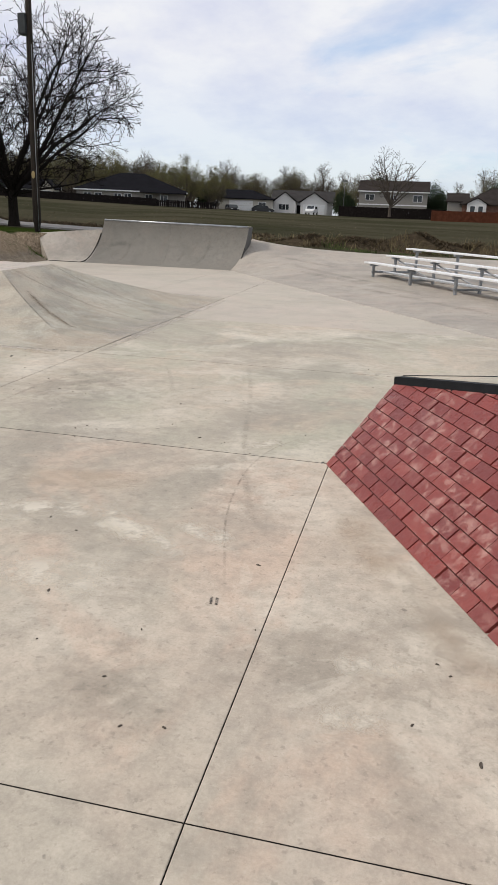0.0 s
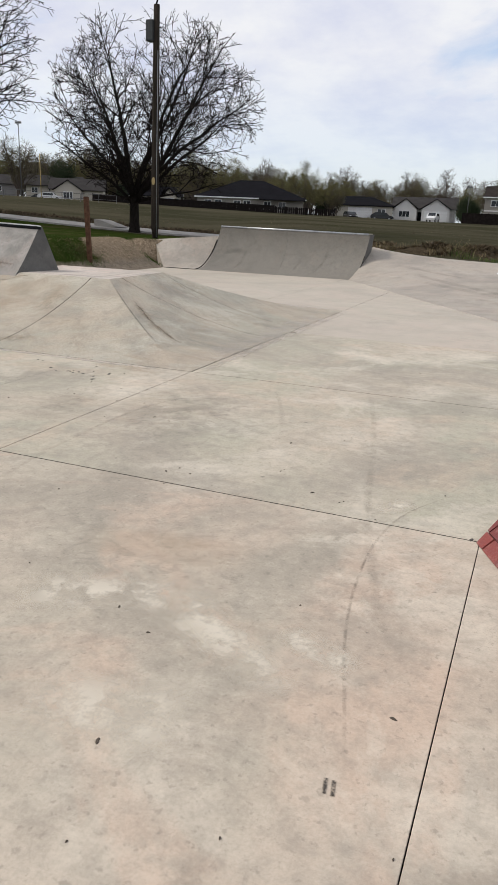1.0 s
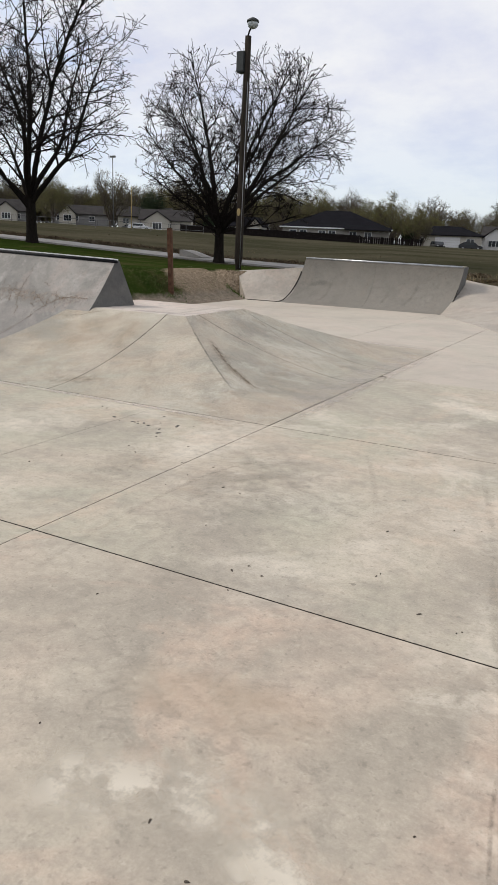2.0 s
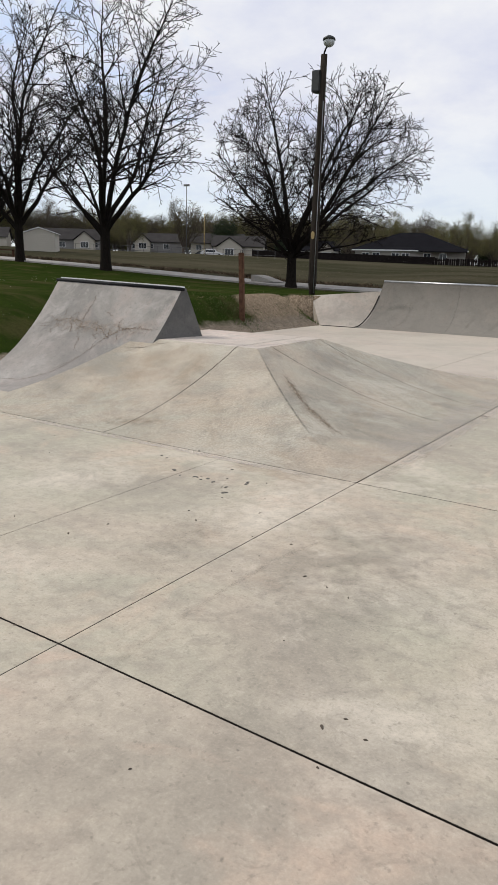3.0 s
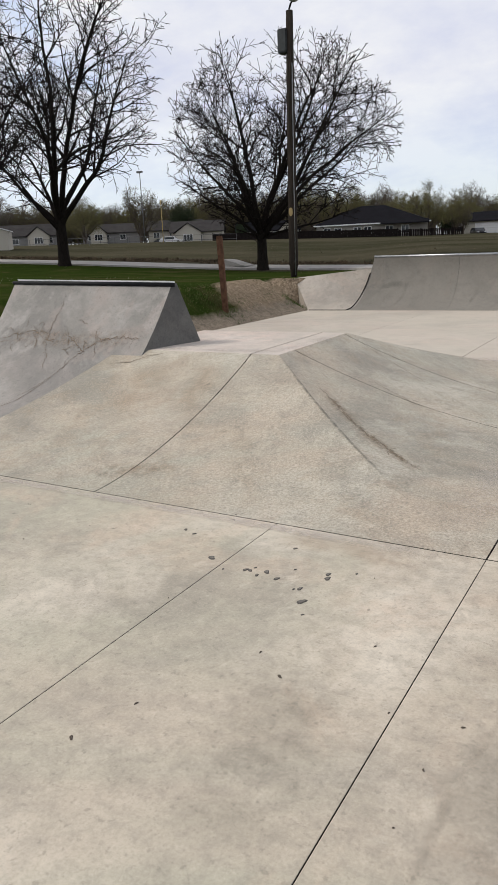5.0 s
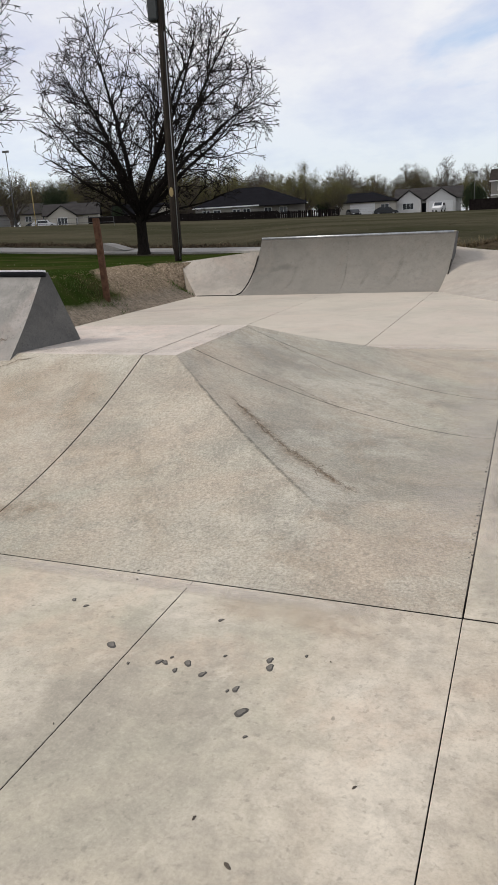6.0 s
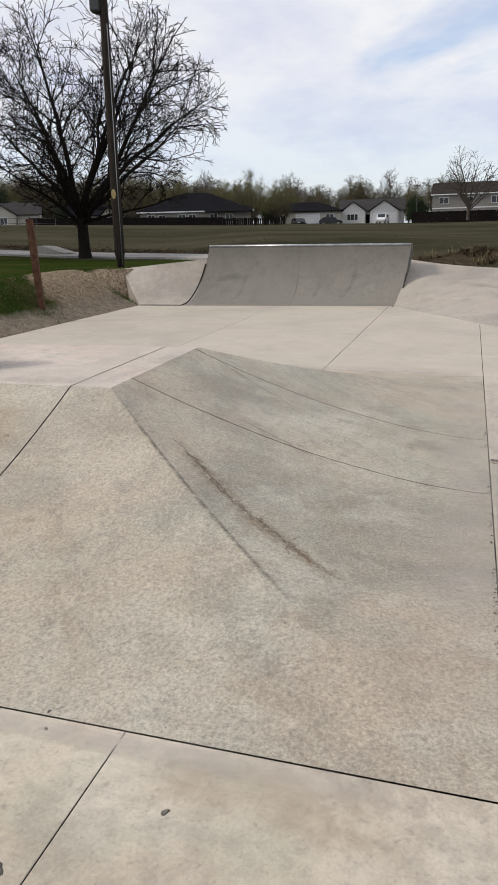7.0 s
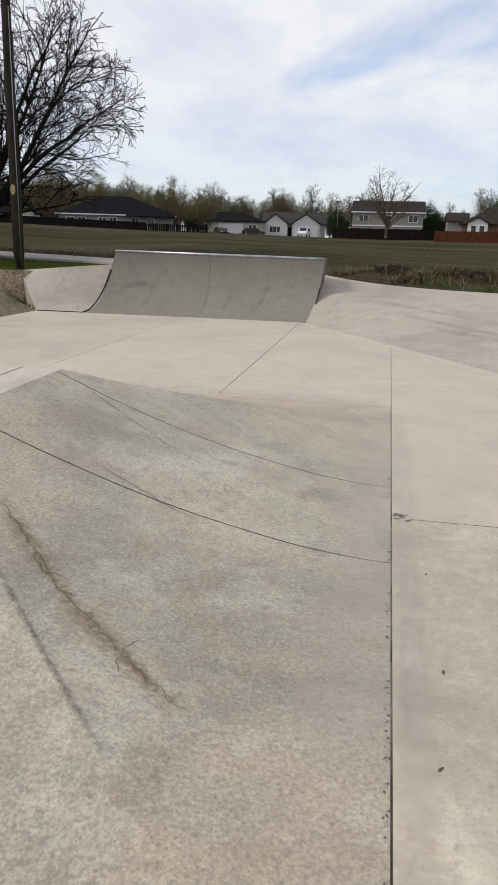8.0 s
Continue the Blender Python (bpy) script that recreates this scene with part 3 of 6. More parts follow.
# ---- quarter pipes ----
def profile_solid(bm, pts, x0, x1, tilt=lambda x, z: z, shift=lambda x, z: x):
    """A closed profile in y and z, drawn out along x."""
    rows = [[bm.verts.new((shift(x, z), y, tilt(x, z))) for y, z in pts] for x in (x0, x1)]
    n = len(pts)
    for k in range(n):
        bm.faces.new((rows[0][k], rows[0][(k + 1) % n], rows[1][(k + 1) % n], rows[1][k]))
    bm.faces.new(rows[0]), bm.faces.new(rows[1][::-1])
    return bm


def shade_ends(ob, mat):
    """Give a ramp's upright end faces rough concrete with shade put into its colour."""
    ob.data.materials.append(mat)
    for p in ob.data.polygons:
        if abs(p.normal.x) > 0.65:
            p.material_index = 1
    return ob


def sharp_smooth(ob, angle=30):
    ob.data.shade_smooth()
    bm = bmesh.new()
    bm.from_mesh(ob.data)
    for e in bm.edges:
        if len(e.link_faces) == 2 and e.calc_face_angle(0) > radians(angle):
            e.smooth = False
    bm.to_mesh(ob.data)
    bm.free()
    return ob


QH, QY0, QRUN = 1.27, 22.2, 1.27
QR = (QRUN ** 2 + QH ** 2) / (2 * QH)
arc = []
for k in range(25):
    y = QRUN * k / 24
    a = math.asin(min(1.0, QRUN / QR)) * k / 24
    arc.append((QY0 + QR * math.sin(a), QR - QR * math.cos(a)))
arc[-1] = (QY0 + QRUN, QH)
solid = [(QY0, -0.3)] + arc + [(QY0 + QRUN + 0.58, QH), (QY0 + QRUN + 0.58, -0.3)]
q_tilt = lambda x, z: z * (1 - 0.0085 * (x + 7.9)) if z > 0 else z
quarter = holder("quarter_pipe", pose(0, 0, 0), "tall grey concrete quarter pipe with a thin steel coping", "skate ramp")
q_left = lambda x, z: x + (0.28 * max(z, 0) / QH if x < -10 else 0.16 * max(z, 0) / QH if x > -6 else 0)
for x0, x1 in ((-10.47, -7.9325), (-7.9275, -5.53)):
    bm = bmesh.new()
    shade_ends(sharp_smooth(part("ramp_panel", profile_solid(bm, solid, x0, x1, q_tilt, q_left), M_RAMP, quarter)), M_ENDSHADE)
bm = bmesh.new()
inner = [(y + 0.012, z - 0.012) for y, z in solid]
part("joint_fill", profile_solid(bm, inner, -7.95, -7.91, q_tilt), M_JOINT, quarter)
bm = bmesh.new()
tube(bm, [(-10.19, QY0 + QRUN + 0.02, q_tilt(-10.19, QH)), (-5.42, QY0 + QRUN + 0.02, q_tilt(-5.42, QH))], [0.032, 0.032], 10)
part("coping", bm, M_STEEL, quarter, "thin steel coping pipe", smooth=True)
bm = bmesh.new()
profile_solid(bm, [(QY0 + QRUN + 0.04, QH), (QY0 + QRUN + 0.58, QH), (QY0 + QRUN + 0.58, QH + 0.02), (QY0 + QRUN + 0.04, QH + 0.02)], -10.2, -5.42, q_tilt)
part("deck_top", bm, M_FLOOR, quarter)

# small quarter pipe that stands against the pyramid's deck
mini = holder("small_quarter_pipe", pose(0, 0, 0), "small cracked grey concrete quarter pipe with black coping", "skate ramp")
MH, MY0, MRUN = 1.33, 9.3, 1.93
mp = [(MY0 + MRUN * k / 20, MH * (k / 20) ** 2.0) for k in range(21)]
msolid = [(MY0, -0.25)] + mp + [(MY0 + MRUN + 0.07, MH), (MY0 + MRUN + 0.42, -0.25)]
m_tilt = lambda x, z: z * (1 - 0.02 * (x + 9.0)) if z > 0 else z
bm = bmesh.new()
profile_solid(bm, msolid, -10.25, -7.84, m_tilt)
for v in bm.verts:
    if v.co.x > -8.2 and v.co.y > MY0 + MRUN + 0.06:
        v.co.x += 1.15 * (v.co.y - MY0 - MRUN - 0.06)
bm.normal_update()
shade_ends(sharp_smooth(part("ramp_body", bm, M_MINI, mini)), M_ENDSHADE)
bm = bmesh.new()
tube(bm, [(-10.27, MY0 + MRUN - 0.016, m_tilt(-10.27, MH) - 0.012), (-7.80, MY0 + MRUN - 0.016, m_tilt(-7.8, MH) - 0.012)], [0.022, 0.022], 12)
part("coping", bm, M_BLACK, mini, "black steel coping pipe", smooth=True)
bm = bmesh.new()
profile_solid(bm, [(MY0 + MRUN - 0.012, MH + 0.014), (MY0 + MRUN + 0.08, MH + 0.002), (MY0 + MRUN + 0.08, MH + 0.02), (MY0 + MRUN - 0.012, MH + 0.03)], -10.2, -7.86, m_tilt)
part("top_edge", bm, M_ALU, mini, "worn steel top edge")


# ---- banks beside the tall quarter pipe ----
def ruled(name, toe, top, n, m_, expo, mat, parent, drop=0.35):
    """A sheet between two edge lines, closed below so that it has depth."""
    vs, fs = [], []
    for i in range(n + 1):
        a, b = toe(i / n), top(i / n)
        for j in range(m_ + 1):
            v = j / m_
            vs.append((a[0] + (b[0] - a[0]) * v, a[1] + (b[1] - a[1]) * v, a[2] + (b[2] - a[2]) * expo(i / n, v)))
    base = len(vs)
    vs += [(x, y, -drop) for x, y, z in vs]
    w = m_ + 1
    for i in range(n):
        for j in range(m_):
            q = (i * w + j, (i + 1) * w + j, (i + 1) * w + j + 1, i * w + j + 1)
            fs.append(q)
    rim = [i * w for i in range(n + 1)] + [n * w + j for j in range(1, w)] + [i * w + m_ for i in range(n - 1, -1, -1)] + [j for j in range(m_ - 1, 0, -1)]
    for a, b in zip(rim, rim[1:] + rim[:1]):
        fs.append((b, a, a + base, b + base))
    return sharp_smooth(quick(name, vs, fs, mat, parent), 40)


bank_l = holder("left_bank", pose(0, 0, 0), "pale concrete bank with a dark joint against the quarter pipe", "skate ramp")
bank_l.name = "concrete_bank"
ruled("bank_slab", lambda s: (-11.57 + 1.09 * s, 22.21, 0.0), lambda s: (-12.5 + 2.28 * s, 23.3 + 0.145 * s, 0.8 + 0.23 * s), 14, 16, lambda s, v: (1 - s ** 1.5) * v ** 1.1 + s ** 1.5 * (QR - math.sqrt(QR * QR - (1.245 * v) ** 2)) / 1.03 * 0.98, M_BANK, bank_l)


def toe_r(s):
    p = TOE_A + (TOE_B - TOE_A) * (s * 1.75) + TOE_N * 0.006
    return (p.x, p.y, 0.0)


def top_r(s):
    x = -5.44 + 17 * s
    return (x, 24.3, 0.565 + 0.29 * math.exp(-(x + 5.3) / 1.7))


bank_r = holder("concrete_bank", pose(0, 0, 0), "broad gently rising concrete apron beside the quarter pipe", "skate ramp")
ruled("bank_slab", toe_r, top_r, 48, 16, lambda s, v: v ** 1.25, M_BANK, bank_r)


def apron_z(x, y):
    """Height of the broad apron at a point, by walking its rulings."""
    best = (9e9, 0.0)
    for i in range(241):
        s = i / 240
        a, b = toe_r(s), top_r(s)
        d = Vector((b[0] - a[0], b[1] - a[1]))
        w = Vector((x - a[0], y - a[1]))
        v = max(0.0, min(1.0, w.dot(d) / d.length_squared))
        off = (w - d * v).length
        if off < best[0]:
            best = (off, b[2] * v ** 1.25)
    return best[1]


# ---- red stamped-brick bank ----
red = holder("red_brick_bank", pose(0, 0, 0), "red stamped-brick concrete bank with a black steel ledge", "skate ramp")
RT = Vector((-0.775, 5.43, 0.0))
RB = Vector((0.42, -0.907, 0.0)).normalized()
RC = Vector((-0.38, 5.86, 0.495))
RE = Vector((0.16, 5.10, 0.65))
RS = (RC - RT) - RB * (RC - RT).dot(RB)
R_UP = RS.normalized()
R_NORM = RB.cross(R_UP).normalized()
if R_NORM.z < 0:
    R_NORM = -R_NORM


def red_uv(p):
    d = p - RT
    return d.dot(RB), d.dot(R_UP)


uc, ue = red_uv(RC), red_uv(RE)
k = (ue[1] - uc[1]) / (ue[0] - uc[0])
U_END = 3.0
outline = [(0, 0), (U_END, 0), (U_END, uc[1] + k * (U_END - uc[0])), uc]
red_at = lambda u, v, h=0.0: RT + RB * u + R_UP * v + R_NORM * h


def slab_on_plane(bm, poly, h0, h1, inset):
    n = len(poly)
    c = (sum(p[0] for p in poly) / n, sum(p[1] for p in poly) / n)
    lo = [bm.verts.new(red_at(u, v, h0)) for u, v in poly]
    hi = []
    for u, v in poly:
        d = Vector((c[0] - u, c[1] - v))
        d = d.normalized() * inset
        hi.append(bm.verts.new(red_at(u + d.x, v + d.y, h1)))
    for i in range(n):
        j = (i + 1) % n
        bm.faces.new((lo[i], lo[j], hi[j], hi[i]))
    bm.faces.new(hi)


bm = bmesh.new()
top = [bm.verts.new(red_at(u, v, -0.012)) for u, v in outline]
bot = [bm.verts.new((p.co.x + 0.05, p.co.y + 0.05, -0.02)) for p in top]
bm.faces.new(top), bm.faces.new(bot[::-1])
for i in range(4):
    j = (i + 1) % 4
    bm.faces.new((bot[i], bot[j], top[j], top[i]))
part("bank_body", bm, M_MORTAR, red)
COURSE, BLEN = uc[1] / 8.6, 0.15
rng = random.Random(4)
for r in range(22):
    v0, v1 = r * COURSE + 0.0015, (r + 1) * COURSE - 0.0015
    off = 0.0 if r % 2 else BLEN / 2
    for q in range(-6, 18):
        u0 = q * BLEN + off + rng.uniform(-0.006, 0.006)
        p = [(u0 + 0.0015, v0), (u0 + BLEN - 0.0015, v0), (u0 + BLEN - 0.0015, v1), (u0 + 0.0015, v1)]
        for i, a in enumerate(outline):
            b = outline[(i + 1) % 4]
            nrm = (b[1] - a[1], -(b[0] - a[0]))
            p = clip(p, a, nrm)
            if len(p) < 3:
                break
        if len(p) < 3:
            continue
        area = abs(sum(p[i][0] * p[(i + 1) % len(p)][1] - p[(i + 1) % len(p)][0] * p[i][1] for i in range(len(p)))) / 2
        if area < 0.0006:
            continue
        bm = bmesh.new()
        slab_on_plane(bm, p, -0.014, 0.001 + rng.uniform(0, 0.0015), 0.0035)
        part("brick", bm, M_BRICK, red)
# steel ledge along the upper edge, and its concrete top
lu = (RE - RC).normalized()
lend = RC + lu * 2.2
lback = Vector((0.80, 0.6, 0)).normalized()
bm = bmesh.new()
vs = []
for p in (RC, lend):
    for dx, dz in ((-0.012, -0.02), (0.055, -0.02), (0.055, 0.045), (-0.012, 0.045)):
        vs.append(bm.verts.new(p + lback * dx + Vector((0, 0, dz))))
for i in range(4):
    j = (i + 1) % 4
    bm.faces.new((vs[i], vs[j], vs[4 + j], vs[4 + i]))
bm.faces.new(vs[:4]), bm.faces.new(vs[4:][::-1])
part("ledge_edge", bm, M_BLACK, red, "black painted steel edge")
bm = bmesh.new()
tl = [(RC, 0.056), (RC, 0.06), (RC + lu * 0.5, 0.40), (lend, 0.42), (lend, 0.056)]
tops = [bm.verts.new(p + lback * w_ + Vector((0, 0, 0.046))) for p, w_ in tl]
lows = [bm.verts.new((v.co.x, v.co.y, 0.0)) for v in tops]
bm.faces.new(tops), bm.faces.new(lows[::-1])
for i in range(5):
    bm.faces.new((tops[i], tops[(i + 1) % 5], lows[(i + 1) % 5], lows[i]))
tube(bm, [tops[1].co.copy(), tops[2].co.copy(), tops[3].co.copy()], [0.006] * 3, 6)
bm.faces.ensure_lookup_table()
for f in bm.faces[7:]:
    f.material_index = 1
part("ledge_top", bm, [M_FLOOR, M_BLACK], red, "pale concrete ledge top")


# ---- bare trees ----
def frusta(P, C, rp, rc, n):
    d = C - P
    d = d / (np.linalg.norm(d, axis=1)[:, None] + 1e-9)
    ref = np.where(np.abs(d[:, 2:3]) > 0.9, np.array([[1.0, 0, 0]]), np.array([[0, 0, 1.0]]))
    a = np.cross(d, ref)
    a = a / (np.linalg.norm(a, axis=1)[:, None] + 1e-9)
    b = np.cross(d, a)
    ang = np.arange(n) * 2 * math.pi / n
    ring = a[:, None, :] * np.cos(ang)[None, :, None] + b[:, None, :] * np.sin(ang)[None, :, None]
    V = np.concatenate([P[:, None, :] + ring * rp[:, None, None], C[:, None, :] + ring * rc[:, None, None]], axis=1)
    E = len(P)
    i = np.arange(n)
    one = np.stack([i, (i + 1) % n, n + (i + 1) % n, n + i], axis=1)
    F = (np.arange(E) * 2 * n)[:, None, None] + one[None]
    return V.reshape(-1, 3), F.reshape(-1, 4)


def flecks(centres, size, rs):
    """Small leaf-like quads turned every way."""
    n = len(centres)
    u = rs.normal(size=(n, 3))
    u = u / np.linalg.norm(u, axis=1)[:, None]
    w = np.cross(u, rs.normal(size=(n, 3)))
    w = w / (np.linalg.norm(w, axis=1)[:, None] + 1e-9)
    s = size * rs.uniform(0.6, 1.4, n)[:, None]
    V = np.stack([centres - u * s, centres + w * s * 0.6, centres + u * s, centres - w * s * 0.6], axis=1)
    return V.reshape(-1, 3), np.arange(4 * n).reshape(n, 4)


def limb_tree(name, seed, where, crown, limbs, fork, trunk_r, label, group="", mats=None, side=(4.2, 5.6, 7.5), lift=(0.014, 0.02, 0.02), elev=(22, 80), droop=0.0, bough=2.9, tip=0.0055, grow_r=0.0085, lean=(0, 0), buds=0.0, leaf=None, leaf_n=0, leaf_size=0.1, detail=1.0):
    """A bare tree: a short trunk, long limbs out to the crown's edge, side boughs, branchlets and twigs, each tapered."""
    mats = mats or (M_BARK, M_TWIG)
    rs = random.Random(seed)
    ox, oy, zc, rw, up_r, down_r = crown

    def reach_out(p, d):
        """How far along d the crown goes on from p."""
        last = 0.0
        for k in range(1, 36):
            t = k * 0.3
            q = p + d * t
            v = (q.z - zc) / (up_r if q.z > zc else down_r)
            wild = 1 + 0.22 * noise.noise((q.x * 0.55 + seed, q.y * 0.55, q.z * 0.55))
            if ((q.x - ox) / rw) ** 2 + ((q.y - oy) / rw) ** 2 + v * v < wild:
                last = t
            elif last:
                break
        return last

    thick_seg, thin_seg, ends = [], [], []

    def limb(p, d, ln, r0, level, r1=None):
        seg = (0.32, 0.24, 0.19, 0.14)[level] * detail
        n = max(2, int(ln / seg))
        r1 = tip if r1 is None else r1
        phase = rs.uniform(0, 6.28)
        sag = droop * rs.uniform(0.3, 1.0) if level == 0 else 0.0
        due = rs.uniform(0.1, 0.5)
        for i in range(n):
            t0, t1 = i / n, (i + 1) / n
            wob = (0.07, 0.11, 0.13, 0.12)[level]
            d = (d + Vector((rs.gauss(0, wob), rs.gauss(0, wob), rs.gauss(0, wob) + lift[min(level, 2)] - sag * t0 * 0.06))).normalized()
            q = p + d * (ln / n)
            ra, rb = (r0 + (r1 - r0) * t ** 0.8 for t in (t0, t1))
            (thick_seg if rb > 0.03 else thin_seg).append((p, q, ra, rb))
            if level < 3 and t1 > (0.22, 0.12, 0.08)[level]:
                due += side[level] * ln / n * (0.55 + 0.6 * t1)
                while due > 1:
                    due -= 1
                    phase += 2.4 + rs.uniform(-0.5, 0.5)
                    u = d.orthogonal().normalized()
                    w = (u * math.cos(phase) + d.cross(u) * math.sin(phase))
                    ang = radians(rs.uniform(28, 62))
                    c = (d * math.cos(ang) + w * math.sin(ang)).normalized()
                    base = p + (q - p) * rs.random()
                    most = (bough, 1.25, 0.48)[level] * rs.uniform(0.45, 1.15) * (1 - 0.45 * t1) * max(1.0, 0.8 * detail)
                    lc = min(most, ln * 0.65, reach_out(base, c) * rs.uniform(0.8, 1.1) + 0.12)
                    if lc < 0.1 * detail:
                        continue
                    limb(base, c, lc, min(0.72 * rb, tip + grow_r * lc ** 1.3), level + 1)
            p = q
        ends.append(p)

    top = Vector((lean[0], lean[1], fork))
    steps = 6
    for i in range(steps):
        a, b = i / steps, (i + 1) / steps
        flare = lambda t: trunk_r * (1 + 0.3 * math.exp(-t * fork / 0.2)) * (1 - 0.12 * t)
        thick_seg.append((Vector((lean[0] * a ** 1.5, lean[1] * a ** 1.5, fork * a)), Vector((lean[0] * b ** 1.5, lean[1] * b ** 1.5, fork * b)), flare(a), flare(b)))
    for k in range(limbs):
        sh = (k + 0.5) / limbs
        el = math.asin(math.sin(radians(elev[1])) + (math.sin(radians(elev[0])) - math.sin(radians(elev[1]))) * sh) + radians(rs.uniform(-4, 4))
        az = 2.4 * k + rs.uniform(-0.35, 0.35) + seed
        d = Vector((math.cos(az) * math.cos(el), math.sin(az) * math.cos(el), math.sin(el)))
        start = top + Vector((0, 0, -0.42 * fork * sh * rs.random() + 0.03))
        ln = max(1.5, reach_out(start, d)) * rs.uniform(0.94, 1.06)
        d0 = (d + Vector((0, 0, 0.18))).normalized() if el < 1.0 else d
        limb(start, d0, ln, min(0.6 * trunk_r, tip + grow_r * ln ** 1.42 + 0.012) , 0, tip * 1.3)

    tree = holder(name, pose(*where[:3]) @ Matrix.Scale(where[3] if len(where) > 3 else 1.0, 4), label, "tree", group)

    def tubes(segs, n):
        P, C = np.array([q[0][:] for q in segs]), np.array([q[1][:] for q in segs])
        return frusta(P, C, np.array([q[2] for q in segs]), np.array([q[3] for q in segs]), n)

    V, F = tubes(thick_seg, 8)
    quick("trunk", V.tolist(), F.tolist(), mats[0], tree, smooth=True)
    V, F = tubes(thin_seg, 3)
    quick("crown", V.tolist(), F.tolist(), mats[1], tree)
    rn = np.random.RandomState(seed)
    tips_ = np.array([e[:] for e in ends])
    if buds:
        pick = tips_[rn.uniform(size=len(tips_)) < buds]
        Vb, Fb = flecks(pick, 0.022, rn)
        tagged(quick("budding", Vb.tolist(), Fb.tolist(), M_BUD, tree), kind="stuff")
    if leaf is not None:
        cen = tips_[rn.randint(0, len(tips_), leaf_n)] + rn.normal(0, leaf_size * 5.0, (leaf_n, 3))
        Vb, Fb = flecks(cen, leaf_size, rn)
        tagged(quick("foliage", Vb.tolist(), Fb.tolist(), leaf, tree), kind="stuff")
    return tree


PARK_TREES = "bare park trees"
bx, by, bk = deepen(-16.1, 28.0)
limb_tree("tree", 11, (bx, by, terrain(bx, by) - 0.05, bk * 0.96), (0.8, 0.5, 4.2, 4.3, 4.1, 3.0), 22, 1.35, 0.205, "bare broad-crowned tree with reddish buds beside the path", PARK_TREES, side=(3.3, 4.7, 6.8), elev=(2, 85), lift=(0.012, 0.012, 0.02), droop=0.3, bough=3.4, tip=0.0098, grow_r=0.0080, buds=0.7)
ax, ay, ak = deepen(-24.4, 26.4)
limb_tree("tree", 23, (ax, ay, terrain(ax, ay) - 0.05, ak), (1.0, 0.6, 5.9, 4.3, 6.3, 4.3), 9, 1.9, 0.22, "tall bare dark tree with upswept limbs on the lawn", PARK_TREES, side=(3.6, 4.2, 5.0), elev=(40, 86), lift=(0.02, 0.004, 0.0), bough=4.2, tip=0.0115, grow_r=0.0085, buds=0.12)
cx_, cy_, ck = deepen(-30.6, 26.9)
limb_tree("tree", 37, (cx_, cy_, terrain(cx_, cy_) - 0.05, ck), (0.0, 0.2, 6.0, 4.5, 6.3, 4.4), 9, 2.0, 0.21, "tall bare dark tree on the lawn edge by the path", PARK_TREES, side=(3.5, 4.2, 5.0), elev=(40, 86), lift=(0.02, 0.004, 0.0), bough=4.0, tip=0.012, grow_r=0.0085, buds=0.1)
dx_, dy_, dk = deepen(-55.0, 43.9)
limb_tree("tree", 41, (dx_, dy_, terrain(dx_, dy_), dk), (0, 0, 6.6, 5.2, 6.2, 5.4), 11, 2.0, 0.3, "dark bare tree beyond the path", PARK_TREES, side=(2.4, 3.0, 3.2), elev=(20, 86), tip=0.016, grow_r=0.008, bough=3.6, detail=1.5)
ex_, ey_, ek = deepen(-60.5, 41.5)
limb_tree("tree", 43, (ex_, ey_, terrain(ex_, ey_), ek), (0, 0, 6.0, 5.0, 5.6, 5.0), 11, 1.8, 0.28, "dark bare tree with a dense crown beyond the path", PARK_TREES, side=(2.4, 3.0, 3.2), elev=(20, 86), tip=0.016, grow_r=0.008, bough=3.6, detail=1.5)
hx_, hy_ = -5.0, 143.5
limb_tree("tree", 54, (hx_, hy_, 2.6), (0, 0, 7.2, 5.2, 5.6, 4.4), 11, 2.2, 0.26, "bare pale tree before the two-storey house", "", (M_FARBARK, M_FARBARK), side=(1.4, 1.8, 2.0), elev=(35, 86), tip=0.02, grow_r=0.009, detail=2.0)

# ---- concrete path and its kerb ramp ----
path_c = lambda x: 28.0 + 1.25 * math.exp(-((x + 15.5) / 4.5) ** 2)
vs, fs = [], []
xs = list(np.arange(-75, -7.4, 0.5))
for x in xs:
    c = path_c(x)
    for w_, dz in ((-1.1, -0.12), (-1.1, 0.035), (1.1, 0.035), (1.1, -0.12)):
        px_, py_, pk = deepen(x, c + w_)
        vs.append((px_, py_, terrain(px_, py_) + dz + 0.02))
for i in range(len(xs) - 1):
    for k in range(3):
        fs.append((i * 4 + k, (i + 1) * 4 + k, (i + 1) * 4 + k + 1, i * 4 + k + 1))
path_ob = quick("pavement", vs, fs, M_PATH)
tagged(path_ob, "pale concrete footpath crossing the grass", "path", kind="structure")
kx, ky, kk = deepen(-18.35, 28.6)
kz = terrain(kx, ky)
wedge = holder("kerb_ramp", pose(kx, ky, kz, 0, 0, 4) @ Matrix.Scale(kk, 4), "low concrete wedge lying on the footpath", "ramp")
bm = bmesh.new()
profile_pts = [(0, 0.02), (1.1, 0.02), (0.3, 0.26), (0, 0.29)]
a_ = [bm.verts.new((x, 0, z)) for x, z in profile_pts]
b_ = [bm.verts.new((x, 0.9, z)) for x, z in profile_pts]
bm.faces.new(a_), bm.faces.new(b_[::-1])
for i in range(4):
    bm.faces.new((a_[i], a_[(i + 1) % 4], b_[(i + 1) % 4], b_[i]))
part("wedge_body", bm, M_PATH, wedge)

